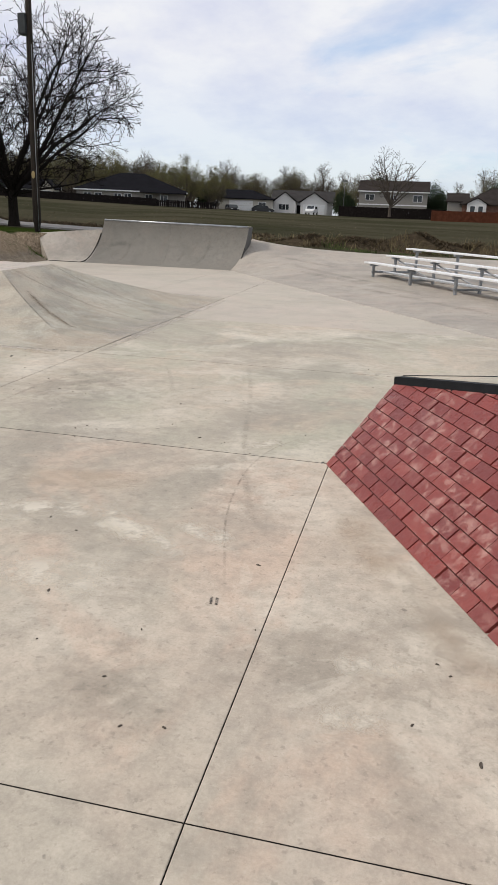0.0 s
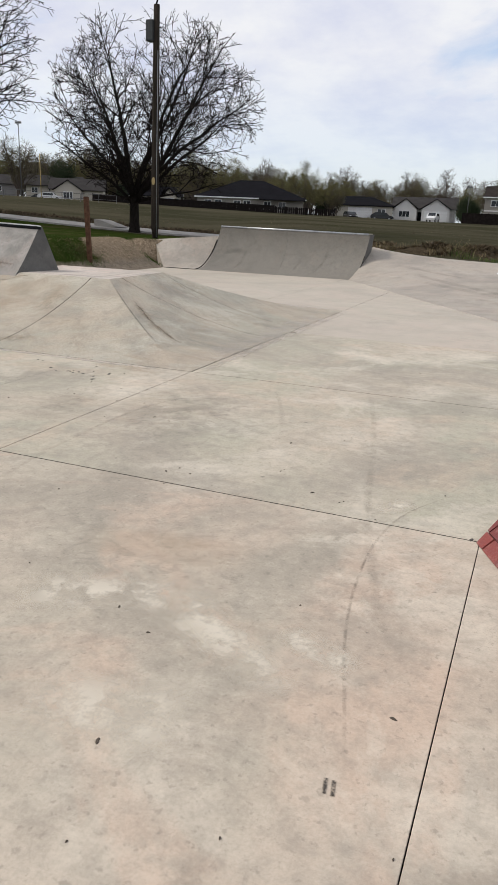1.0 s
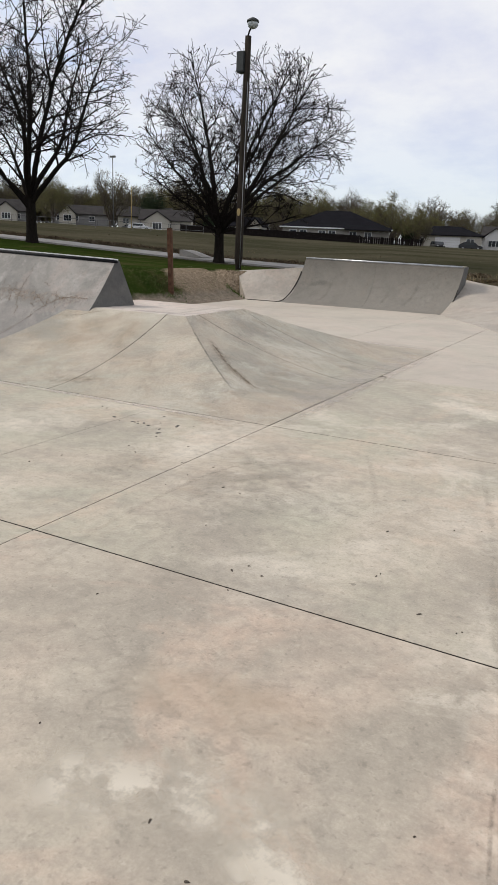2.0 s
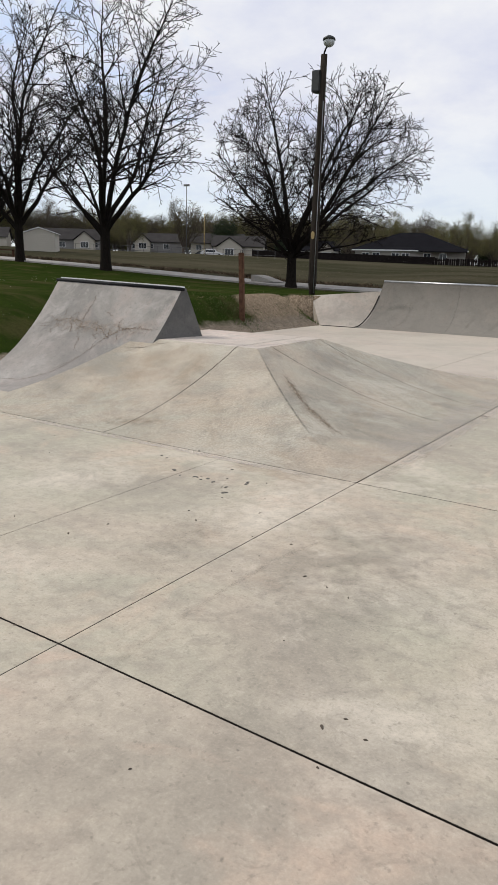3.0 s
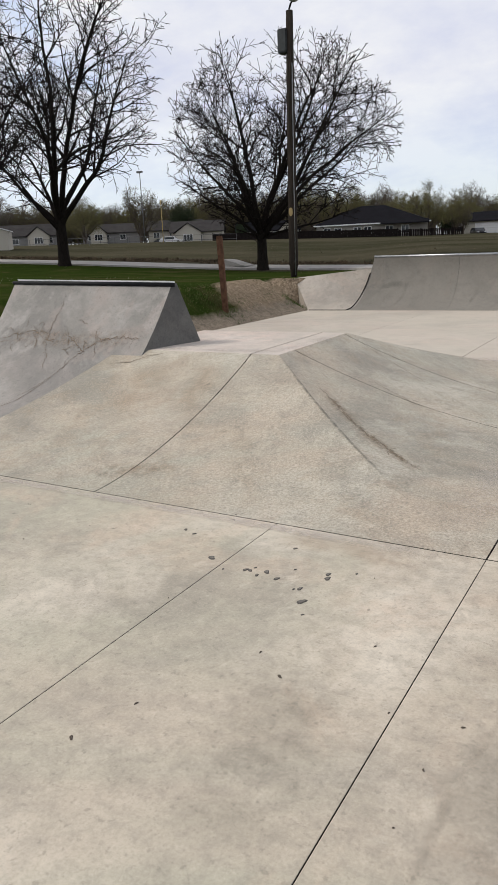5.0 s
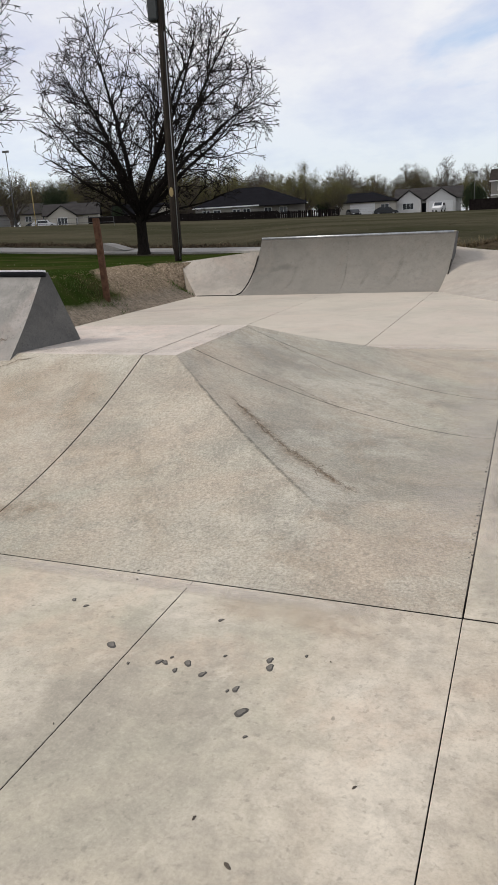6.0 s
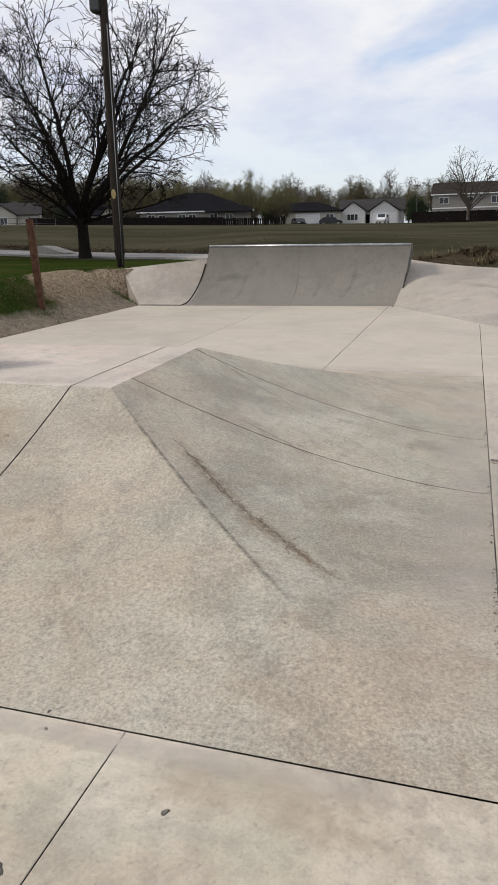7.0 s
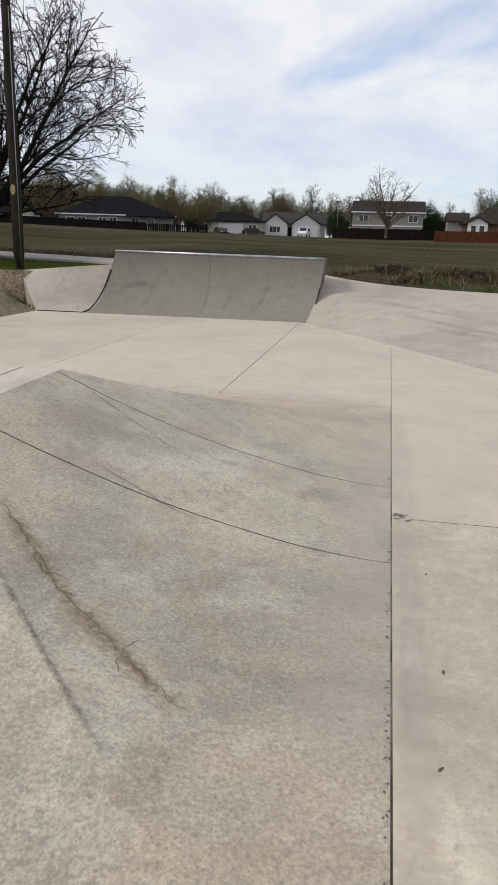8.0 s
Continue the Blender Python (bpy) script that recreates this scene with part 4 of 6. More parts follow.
# ---- utility pole with lamp ----
UX, UY = -13.1, 24.4
UZ = terrain(UX, UY) - 0.08
pole = holder("utility_pole", pose(UX, UY, UZ) @ Matrix.Scale(1.045, 4), "weathered wooden utility pole with a globe lamp and cabinet", "pole")
bm = bmesh.new()
tube(bm, [(0, 0, -0.2), (0, 0, 0.4), (0.02, 0, 2.5), (0.05, 0, 4.8), (0.08, 0, 6.86)], [0.135, 0.13, 0.118, 0.105, 0.092], 16)
part("shaft", bm, M_POLE, pole, smooth=True)
bm = bmesh.new()
tube(bm, [(0.07, -0.02, 6.7), (0.09, -0.02, 6.9), (0.13, -0.02, 7.0), (0.19, -0.02, 7.08)], [0.026] * 4, 8)
part("bracket", bm, M_BLACK, pole, smooth=True)
bm = bmesh.new()
bmesh.ops.create_uvsphere(bm, u_segments=20, v_segments=12, radius=0.165, matrix=Matrix.Translation((0.23, -0.02, 7.17)) @ Matrix.Diagonal((1, 1, 0.85, 1)))
globe = part("lamp_globe", bm, M_GLOBE, pole, "grey frosted lamp globe", smooth=True)
bm = bmesh.new()
tube(bm, [(0.23, -0.02, 7.21), (0.23, -0.02, 7.27), (0.23, -0.02, 7.335)], [0.185, 0.17, 0.05], 20)
part("lamp_cap", bm, M_GREEN, globe, "dark lamp cap", smooth=True)
bm = bmesh.new()
box(bm, -0.22, -0.16, 5.86, 0.04, 0.12, 6.44)
bmesh.ops.bevel(bm, geom=bm.edges[:], offset=0.015, segments=2, affect="EDGES")
cab = part("cabinet", bm, M_GREEN, pole, "dark metal control cabinet")
bm = bmesh.new()
box(bm, -0.205, -0.172, 5.9, 0.025, -0.161, 6.4)
part("cabinet_door", bm, M_GREEN, cab)
bm = bmesh.new()
tube(bm, [(0.02, -0.128, 1.83), (0.02, -0.134, 1.83)], [0.062, 0.062], 14)
for v in bm.verts:
    v.co.z = 1.83 + (v.co.z - 1.83) * 1.9
part("tag", bm, M_TAG, pole, "faded yellow oval tag")
bm = bmesh.new()
tube(bm, [(0.1, -0.09, 0.1), (0.115, -0.075, 2.6), (0.15, -0.06, 5.6)], [0.012] * 3, 6)
part("conduit", bm, M_GALV, pole, smooth=True)

# ---- wooden post ----
post = holder("wooden_post", pose(-12.12, 18.95, 0.30, 0, -2.0, 12), "reddish-brown square wooden post standing in the lawn edge", "post")
bm = bmesh.new()
box(bm, -0.06, -0.06, -0.2, 0.06, 0.06, 1.66)
bmesh.ops.bevel(bm, geom=bm.edges[:], offset=0.012, segments=2, affect="EDGES")
part("post_body", bm, M_WOODPOST, post)

# ---- bleachers ----
bl_o = Vector((-1.42, 20.12))
bl_u = Vector((0.53, -0.848)).normalized()
bl_n = Vector((0.848, 0.53)).normalized()
bl_ang = math.degrees(math.atan2(bl_u.y, bl_u.x))
BZ = apron_z(*(bl_o + bl_u * 2.0))
bleacher = holder("bleachers", pose(bl_o.x, bl_o.y, BZ, 0, 0, bl_ang), "three-row aluminium bleachers standing on the concrete apron", "bleachers")
BL = 6.5


def bl_box(name, x0, y0, z0, x1, y1, z1, mat, parent=None, label=""):
    bm = bmesh.new()
    box(bm, x0, y0, z0, x1, y1, z1)
    bmesh.ops.bevel(bm, geom=bm.edges[:], offset=0.006, segments=1, affect="EDGES")
    return part(name, bm, mat, parent or bleacher, label)


for r, (yy, zz) in enumerate(((0.0, 0.40), (0.62, 0.58), (1.24, 0.76))):
    bl_box("seat_board", 0.0 if r < 2 else -0.05, yy - 0.12, zz - 0.04, BL, yy + 0.12, zz, M_ALU)
for yy, zz in ((0.36, 0.18), (0.98, 0.40)):
    bl_box("foot_board", 0.05, yy - 0.1, zz - 0.04, BL, yy + 0.1, zz, M_ALU)
for k in range(4):
    x = 0.32 + 1.78 * k
    w0 = bl_o + bl_u * x
    fz = [apron_z(*(w0 + bl_n * yy)) - BZ for yy in (0.0, 0.62, 1.24)]
    for yy, zz, f0 in zip((0.0, 0.62, 1.24), (0.36, 0.54, 0.72), fz):
        bl_box("leg", x - 0.03, yy - 0.03, f0 - 0.01, x + 0.03, yy + 0.03, zz, M_GALV)
        bl_box("bracket", x - 0.035, yy - 0.11, zz - 0.05, x + 0.035, yy + 0.11, zz - 0.001, M_GALV)
    bl_box("rail", x - 0.02, -0.05, max(fz) + 0.02, x + 0.02, 1.3, max(fz) + 0.07, M_GALV)
for k in range(3):
    bm = bmesh.new()
    x0, x1 = 0.32 + 1.78 * k, 0.32 + 1.78 * (k + 1)
    tube(bm, [(x0 + 0.03, 0.62, 0.5), (x1 - 0.03, 0.62, fz[1] + 0.12)], [0.018, 0.018], 6)
    part("brace", bm, M_GALV, bleacher)


# ---- houses ----
def gable_roof(bm, x0, x1, y0, y1, ez, rz, along="x", over=0.45, thick=0.16):
    """A pitched roof as a solid: ridge along x or along y."""
    x0, x1, y0, y1 = x0 - over, x1 + over, y0 - over, y1 + over
    if along == "x":
        m_ = (y0 + y1) / 2
        sect = [(y0, ez), (m_, rz), (y1, ez), (y1, ez - thick), (m_, rz - thick), (y0, ez - thick)]
        a = [bm.verts.new((x0, y, z)) for y, z in sect]
        b = [bm.verts.new((x1, y, z)) for y, z in sect]
    else:
        m_ = (x0 + x1) / 2
        sect = [(x0, ez), (m_, rz), (x1, ez), (x1, ez - thick), (m_, rz - thick), (x0, ez - thick)]
        a = [bm.verts.new((x, y0, z)) for x, z in sect]
        b = [bm.verts.new((x, y1, z)) for x, z in sect]
    for i in range(6):
        j = (i + 1) % 6
        bm.faces.new((a[i], a[j], b[j], b[i]))
    for r in (a, b):
        bm.faces.new((r[0], r[1], r[4], r[5])), bm.faces.new((r[1], r[2], r[3], r[4]))
    return bm


def hip_roof(bm, x0, x1, y0, y1, ez, rz, inset, over=0.5, thick=0.16):
    x0, x1, y0, y1 = x0 - over, x1 + over, y0 - over, y1 + over
    m_ = (y0 + y1) / 2
    e = [bm.verts.new(p) for p in ((x0, y0, ez), (x1, y0, ez), (x1, y1, ez), (x0, y1, ez))]
    l = [bm.verts.new(p) for p in ((x0, y0, ez - thick), (x1, y0, ez - thick), (x1, y1, ez - thick), (x0, y1, ez - thick))]
    r0, r1 = bm.verts.new((x0 + inset, m_, rz)), bm.verts.new((x1 - inset, m_, rz))
    bm.faces.new((e[0], e[1], r1, r0)), bm.faces.new((e[1], e[2], r1)), bm.faces.new((e[2], e[3], r0, r1)), bm.faces.new((e[3], e[0], r0))
    for i in range(4):
        j = (i + 1) % 4
        bm.faces.new((l[i], l[j], e[j], e[i]))
    bm.faces.new(l[::-1])
    return bm


def walls_gable(bm, x0, x1, y0, y1, ez, rz, along):
    """Walls up to a pitched roof; the gable ends are filled."""
    if along == "y":
        m_ = (x0 + x1) / 2
        sect = [(x0, -1.5), (x1, -1.5), (x1, ez), (m_, rz), (x0, ez)]
        a = [bm.verts.new((x, y0, z)) for x, z in sect]
        b = [bm.verts.new((x, y1, z)) for x, z in sect]
    else:
        m_ = (y0 + y1) / 2
        sect = [(y0, -1.5), (y1, -1.5), (y1, ez), (m_, rz), (y0, ez)]
        a = [bm.verts.new((x0, y, z)) for y, z in sect]
        b = [bm.verts.new((x1, y, z)) for y, z in sect]
    bm.faces.new(a), bm.faces.new(b[::-1])
    for i in range(5):
        j = (i + 1) % 5
        bm.faces.new((a[i], a[j], b[j], b[i]))
    return bm


def window(parent, x, y, z, w, h, mullions=1):
    """A framed window on a wall that faces -y."""
    f = 0.09
    bm = bmesh.new()
    for q in ((x, y - 0.07, z, x + w, y + 0.02, z + f), (x, y - 0.07, z + h - f, x + w, y + 0.02, z + h), (x, y - 0.07, z + f, x + f, y + 0.02, z + h - f), (x + w - f, y - 0.07, z + f, x + w, y + 0.02, z + h - f)):
        box(bm, *q)
    for k in range(mullions):
        c = x + w * (k + 1) / (mullions + 1)
        box(bm, c - 0.035, y - 0.06, z + f, c + 0.035, y + 0.02, z + h - f)
    fr = part("window", bm, M_TRIM, parent)
    bm = bmesh.new()
    box(bm, x + f * 0.5, y - 0.02, z + f * 0.5, x + w - f * 0.5, y + 0.015, z + h - f * 0.5)
    part("pane", bm, M_PANE, fr)
    return fr


def door(parent, x, y, z, w, h, mat, ribs=0, name="door"):
    bm = bmesh.new()
    box(bm, x - 0.1, y - 0.04, z, x, y + 0.02, z + h + 0.1)
    box(bm, x + w, y - 0.04, z, x + w + 0.1, y + 0.02, z + h + 0.1)
    box(bm, x, y - 0.04, z + h, x + w, y + 0.02, z + h + 0.1)
    fr = part(name, bm, M_TRIM, parent)
    bm = bmesh.new()
    n = max(1, ribs)
    for k in range(n):
        box(bm, x, y - 0.03 + 0.01 * (k % 2), z + h * k / n + 0.012, x + w, y + 0.02, z + h * (k + 1) / n - 0.012)
    part("door_leaf", bm, mat, fr)


def fascia(parent, x0, x1, y, z):
    bm = bmesh.new()
    box(bm, x0, y - 0.03, z - 0.2, x1, y, z)
    part("gutter", bm, M_TRIM, parent)


def house(label, x, y, z, ang):
    return holder("house", pose(x, y, z, 0, 0, ang), label, "house", "houses beyond the field")


# dark hip-roofed house
h = house("long low house with a charcoal hip roof behind a fence", -57.2, 119.5, 2.4, 19)
bm = bmesh.new(); box(bm, 0, 0, -1.5, 18.5, 12, 2.75); part("wall", bm, W_TAUPE, h)
bm = bmesh.new(); hip_roof(bm, 0, 18.5, 0, 12, 2.85, 5.9, 7.6); part("roof", bm, R_DARK, h)
fascia(h, -0.5, 19, -0.505, 2.8)
for x in (1.2, 3.0, 6.3, 8.0, 11.6, 14.2):
    window(h, x, 0, 0.9, 1.3, 1.4)
bm = bmesh.new(); gable_roof(bm, 11, 18.5, -1.5, 0, 2.6, 3.1, "x", 0.2, 0.12); part("porch_roof", bm, R_DARK, h)

# low house with a white garage door
h = house("low house with a dark roof and a white garage door", -42.5, 147.5, 2.4, 12)
bm = bmesh.new(); box(bm, 0, 0, -1.5, 14, 9, 2.7); part("wall", bm, W_CREAM, h)
bm = bmesh.new(); hip_roof(bm, 0, 14, 0, 9, 2.8, 4.6, 4.8); part("roof", bm, R_DARK, h)
door(h, 5.2, 0, 0, 4.6, 2.3, M_TRIM, 5, "garage_door")
window(h, 11.0, 0, 0.9, 1.6, 1.3)
window(h, 1.4, 0, 0.9, 1.6, 1.3)

# white house with two gables
h = house("white house with two front gables and a grey roof", -29.6, 154.2, 2.55, 7)
bm = bmesh.new(); walls_gable(bm, 0, 12.6, 2.0, 11, 2.8, 5.3, "x"); part("wall", bm, W_WHITE, h)
bm = bmesh.new(); gable_roof(bm, 0, 12.6, 2.0, 11, 2.9, 5.55, "x"); part("roof", bm, R_GREY, h)
bm = bmesh.new(); walls_gable(bm, 0.2, 4.9, 0.0, 4, 2.7, 4.75, "y"); part("wall", bm, W_WHITE, h)
bm = bmesh.new(); gable_roof(bm, 0.2, 4.9, 0.0, 6, 2.8, 5.0, "y", 0.4); part("roof", bm, R_GREY, h)
bm = bmesh.new(); walls_gable(bm, 5.9, 11.4, -1.0, 4, 2.7, 4.8, "y"); part("wall", bm, W_WHITE, h)
bm = bmesh.new(); gable_roof(bm, 5.9, 11.4, -1.0, 6, 2.8, 5.05, "y", 0.4); part("roof", bm, R_GREY, h)
door(h, 6.5, -1.0, 0, 4.3, 2.2, M_TRIM, 4, "garage_door")
window(h, 1.3, 0, 0.8, 2.2, 1.4, 2)
door(h, 5.05, 1.98, 0, 0.75, 2.05, M_BLACK)

h.scale.z = 0.88

# two-storey house
h = house("taupe two-storey house with a brown shingle roof", -11.9, 157.0, 2.3, 0)
bm = bmesh.new(); walls_gable(bm, 0, 13.8, 0, 9, 5.3, 7.4, "x"); part("wall", bm, W_TAUPE, h)
bm = bmesh.new(); gable_roof(bm, 0, 13.8, 0, 9, 5.4, 7.65, "x", 0.35); part("roof", bm, R_BROWN, h)
fascia(h, -0.35, 14.15, -0.36, 5.36)
bm = bmesh.new(); box(bm, 0, -0.06, 2.62, 13.8, 0.01, 2.84); part("band", bm, M_TRIM, h)
for x, z, w_, h_ in ((1.2, 3.5, 1.9, 1.25), (6.3, 3.6, 1.4, 1.1), (10.9, 3.4, 1.9, 1.35), (1.1, 0.7, 1.9, 1.25), (8.9, 0.5, 1.0, 1.3), (10.2, 0.1, 1.8, 1.9)):
    window(h, x, 0, z, w_, h_)

# brown-roofed house with a white bay
h = house("brick house with a brown hip roof and white bay window", 5.2, 137.0, 2.2, -2)
bm = bmesh.new(); box(bm, 2.5, 0, -1.5, 19, 11, 2.9); part("wall", bm, W_BRICK, h)
bm = bmesh.new(); hip_roof(bm, 2.5, 19, 0, 11, 3.0, 5.9, 5.5); part("roof", bm, R_BROWN, h)
bm = bmesh.new(); walls_gable(bm, 0, 2.6, 1.5, 8, 3.4, 4.5, "x"); part("wall", bm, W_TAUPE, h)
bm = bmesh.new(); gable_roof(bm, 0, 3.4, 1.5, 8, 3.4, 4.9, "x", 0.3); part("roof", bm, R_BROWN, h)
bm = bmesh.new(); walls_gable(bm, 3.3, 6.5, -0.9, 1, 3.0, 3.9, "y"); part("bay", bm, W_WHITE, h)
bm = bmesh.new(); gable_roof(bm, 3.3, 6.5, -0.9, 3, 3.1, 4.1, "y", 0.25); part("bay_roof", bm, R_BROWN, h)
window(h, 3.75, -0.9, 1.0, 0.95, 1.7, 0)
window(h, 5.1, -0.9, 1.0, 0.95, 1.7, 0)
for x in (9.5, 11.0, 14.5):
    window(h, x, 0, 0.9, 1.0, 1.5, 0)


def plain_house(label, x, y, z, ang, w, d, ez, rz, wm, rm, gable=None):
    h = house(label, x, y, z, ang)
    bm = bmesh.new(); walls_gable(bm, 0, w, 0, d, ez, rz - 0.2, "x"); part("wall", bm, wm, h)
    bm = bmesh.new(); gable_roof(bm, 0, w, 0, d, ez + 0.1, rz, "x"); part("roof", bm, rm, h)
    for k in range(int(w // 4)):
        window(h, 1.2 + 4 * k, 0, 0.9, 1.5, 1.3)
    if gable:
        a, b, gz = gable
        bm = bmesh.new(); walls_gable(bm, a, b, -1.5, 3, ez - 0.1, gz - 0.25, "y"); part("wall", bm, W_CREAM, h)
        bm = bmesh.new(); gable_roof(bm, a, b, -1.5, d / 2, ez, gz, "y", 0.4); part("roof", bm, rm, h)
        window(h, (a + b) / 2 - 1.0, -1.5, 0.8, 2.0, 1.5, 2)
    return h


plain_house("grey-roofed bungalow beyond the ball field", -145, 124, 4.7, 40, 16, 9, 2.7, 5.6, W_GREY, R_GREY, (9, 14, 4.9))
plain_house("low grey house beyond the ball field", -133, 143, 5.0, 38, 14, 9, 2.6, 5.0, W_GREY, R_GREY, (2, 6, 4.6))
plain_house("tan house beyond the ball field", -116, 148, 4.8, 34, 13, 9, 2.6, 5.2, W_CREAM, R_GREY, (8, 12, 4.9))
plain_house("cream house with a gabled front and grey roof", -98, 133, 3.4, 30, 11, 9, 2.7, 5.2, W_CREAM, R_GREY, (1.0, 6.5, 4.7))
plain_house("white house with pale gable ends", -90, 147, 3.2, 28, 14, 9, 2.6, 4.9, W_WHITE, R_DARK, (9.5, 13, 4.6))
plain_house("pale house half hidden behind bare trees", -160, 109, 5.0, 45, 14, 9, 2.6, 5.2, W_CREAM, R_GREY)

# garden shed
sx, sy, sk = deepen(-50.4, 43.2)
sz = terrain(sx, sy) - 0.1
shed = holder("shed", pose(sx, sy, sz, 0, 0, 42) @ Matrix.Scale(sk, 4), "cream garden shed with a shallow gable roof", "shed")
bm = bmesh.new(); walls_gable(bm, 0, 2.5, 0, 3, 1.45, 1.85, "y"); part("wall", bm, W_CREAM, shed)
bm = bmesh.new(); gable_roof(bm, 0, 2.5, 0, 3, 1.5, 1.95, "y", 0.12, 0.06); part("roof", bm, M_TRIM, shed)


# ---- fences ----
def fence(label, a, b, z0, z1, height, mat, bays, gaps=False):
    d = Vector((b[0] - a[0], b[1] - a[1]))
    ln = d.length
    f = holder("fence", pose(a[0], a[1], z0, 0, -math.degrees(math.atan2(z1 - z0, ln)), math.degrees(math.atan2(d.y, d.x))), label, "fence")
    for k in range(bays + 1):
        bm = bmesh.new(); x = ln * k / bays
        box(bm, x - 0.07, -0.07, -0.8, x + 0.07, 0.07, height + 0.08)
        part("post", bm, mat, f)
    for k in range(bays):
        bm = bmesh.new()
        x0, x1 = ln * k / bays, ln * (k + 1) / bays
        nb = max(4, int((x1 - x0) / (0.45 if gaps else 0.3)))
        for i in range(nb):
            w_ = (x1 - x0) / nb
            box(bm, x0 + i * w_ + (0.12 if gaps else 0.003), -0.05 - 0.004 * (i % 2), -0.4, x0 + (i + 1) * w_ - (0.012 if gaps else 0.0), -0.02, height - 0.02 * ((i * 7) % 3) / 3)
        tagged(part("board_panel", bm, mat, f), kind="stuff")
        bm = bmesh.new()
        for zz in (0.3, height - 0.35):
            box(bm, x0, -0.02, zz, x1, 0.03, zz + 0.1)
        part("rail", bm, mat, f)
    return f


fence("dark stained board fence before the hip-roofed house", (-66, 100.5), (-39.8, 110.7), 2.75, 2.1, 1.7, M_FENCEDARK, 11)
fence("dark open picket fence beside the hip-roofed house", (-39.6, 110.8), (-33.5, 123.5), 2.1, 2.2, 1.55, M_FENCEDARK, 6, True)
fence("dark board fence below the two-storey house", (-15.0, 148), (6.2, 147.2), 2.6, 2.55, 1.7, M_FENCEDARK, 9)
fence("cedar-red board fence before the brick house", (2.2, 117.4), (26, 118.6), 1.8, 1.9, 1.75, M_FENCERED, 10)


# ---- parked vehicles ----
def vehicle(label, x, y, z, ang, mat, tall=1.0):
    v = holder("car", pose(x, y, z, 0, 0, ang), label, "car")
    bm = bmesh.new()
    sect = [(-2.25, 0.35), (2.25, 0.35), (2.3, 0.75), (1.25, 0.98 * tall), (0.75, 1.55 * tall), (-1.3, 1.6 * tall), (-2.05, 1.05 * tall), (-2.3, 0.9)]
    a = [bm.verts.new((x_, -0.88, z_)) for x_, z_ in sect]
    b = [bm.verts.new((x_, 0.88, z_)) for x_, z_ in sect]
    bm.faces.new(a), bm.faces.new(b[::-1])
    for i in range(len(sect)):
        j = (i + 1) % len(sect)
        bm.faces.new((a[i], a[j], b[j], b[i]))
    bmesh.ops.bevel(bm, geom=bm.edges[:], offset=0.07, segments=2, affect="EDGES")
    part("body", bm, mat, v)
    bm = bmesh.new(); box(bm, -1.2, -0.885, 1.0 * tall, 0.7, -0.862, 1.42 * tall); part("side_window", bm, M_PANE, v)
    bm = bmesh.new(); box(bm, -1.2, 0.862, 1.0 * tall, 0.7, 0.885, 1.42 * tall); part("side_window", bm, M_PANE, v)
    bm = bmesh.new()
    q = [bm.verts.new(p) for p in ((1.245, -0.7, 1.02 * tall), (1.245, 0.7, 1.02 * tall), (0.80, 0.66, 1.52 * tall), (0.80, -0.66, 1.52 * tall))]
    q2 = [bm.verts.new(p.co + Vector((0.03, 0, 0.02))) for p in q]
    bm.faces.new(q[::-1]), bm.faces.new(q2)
    for i in range(4):
        bm.faces.new((q[i], q[(i + 1) % 4], q2[(i + 1) % 4], q2[i]))
    part("windscreen", bm, M_PANE, v)
    for sx_ in (-1.4, 1.45):
        for sy_ in (-0.8, 0.8):
            bm = bmesh.new()
            tube(bm, [(sx_, sy_ - 0.1, 0.33), (sx_, sy_ + 0.1, 0.33)], [0.33, 0.33], 14)
            w_ = part("wheel", bm, M_RUBBER, v)
            bm = bmesh.new()
            tube(bm, [(sx_, sy_ - 0.112, 0.33), (sx_, sy_ + 0.112, 0.33)], [0.2, 0.2], 10)
            part("rim", bm, M_STEEL, w_)
    for sy_ in (-0.62, 0.62):
        bm = bmesh.new(); box(bm, 2.2, sy_ - 0.16, 0.66, 2.31, sy_ + 0.16, 0.8); part("headlight", bm, M_TRIM, v)
    return v


vehicle("white pickup parked before the white garage", -20.6, 149.0, 2.45, -95, M_CARWHITE, 1.12)
vehicle("dark car parked before the white house", -30.6, 149.5, 2.45, 5, M_CARDARK, 0.95)
vehicle("dark car parked on the garage drive", -36.0, 144.8, 2.35, -60, M_CARDARK, 0.95)
vehicle("grey-dark car parked on the far street", -97, 129.0, 3.4, 30, M_CARDARK, 0.95)
vehicle("white car parked beyond the ball field", -90, 122.0, 3.6, 30, M_CARWHITE, 0.95)


# ---- ball field posts ----
def mast(label, x, y, z, hgt, r, mat, head=True):
    p = holder("light_pole" if head else "foul_pole", pose(x, y, z), label, "pole")
    bm = bmesh.new(); tube(bm, [(0, 0, -1), (0, 0, hgt)], [r, r * 0.7], 8); part("shaft", bm, mat, p, smooth=True)
    if head:
        bm = bmesh.new(); box(bm, -0.55, -0.15, hgt - 0.2, 0.55, 0.15, hgt + 0.1); part("lamp_bar", bm, M_WIRE, p)
    return p


mast("tall slender ball-field light mast", -83.3, 105.4, 3.4, 12.0, 0.09, M_WIRE)
mast("yellow foul pole at the ball field", -68.7, 91.4, 3.3, 6.0, 0.06, M_YELLOW, False)
mast("slender street light pole by the houses", -14.4, 150, 2.6, 6.5, 0.07, M_WIRE)


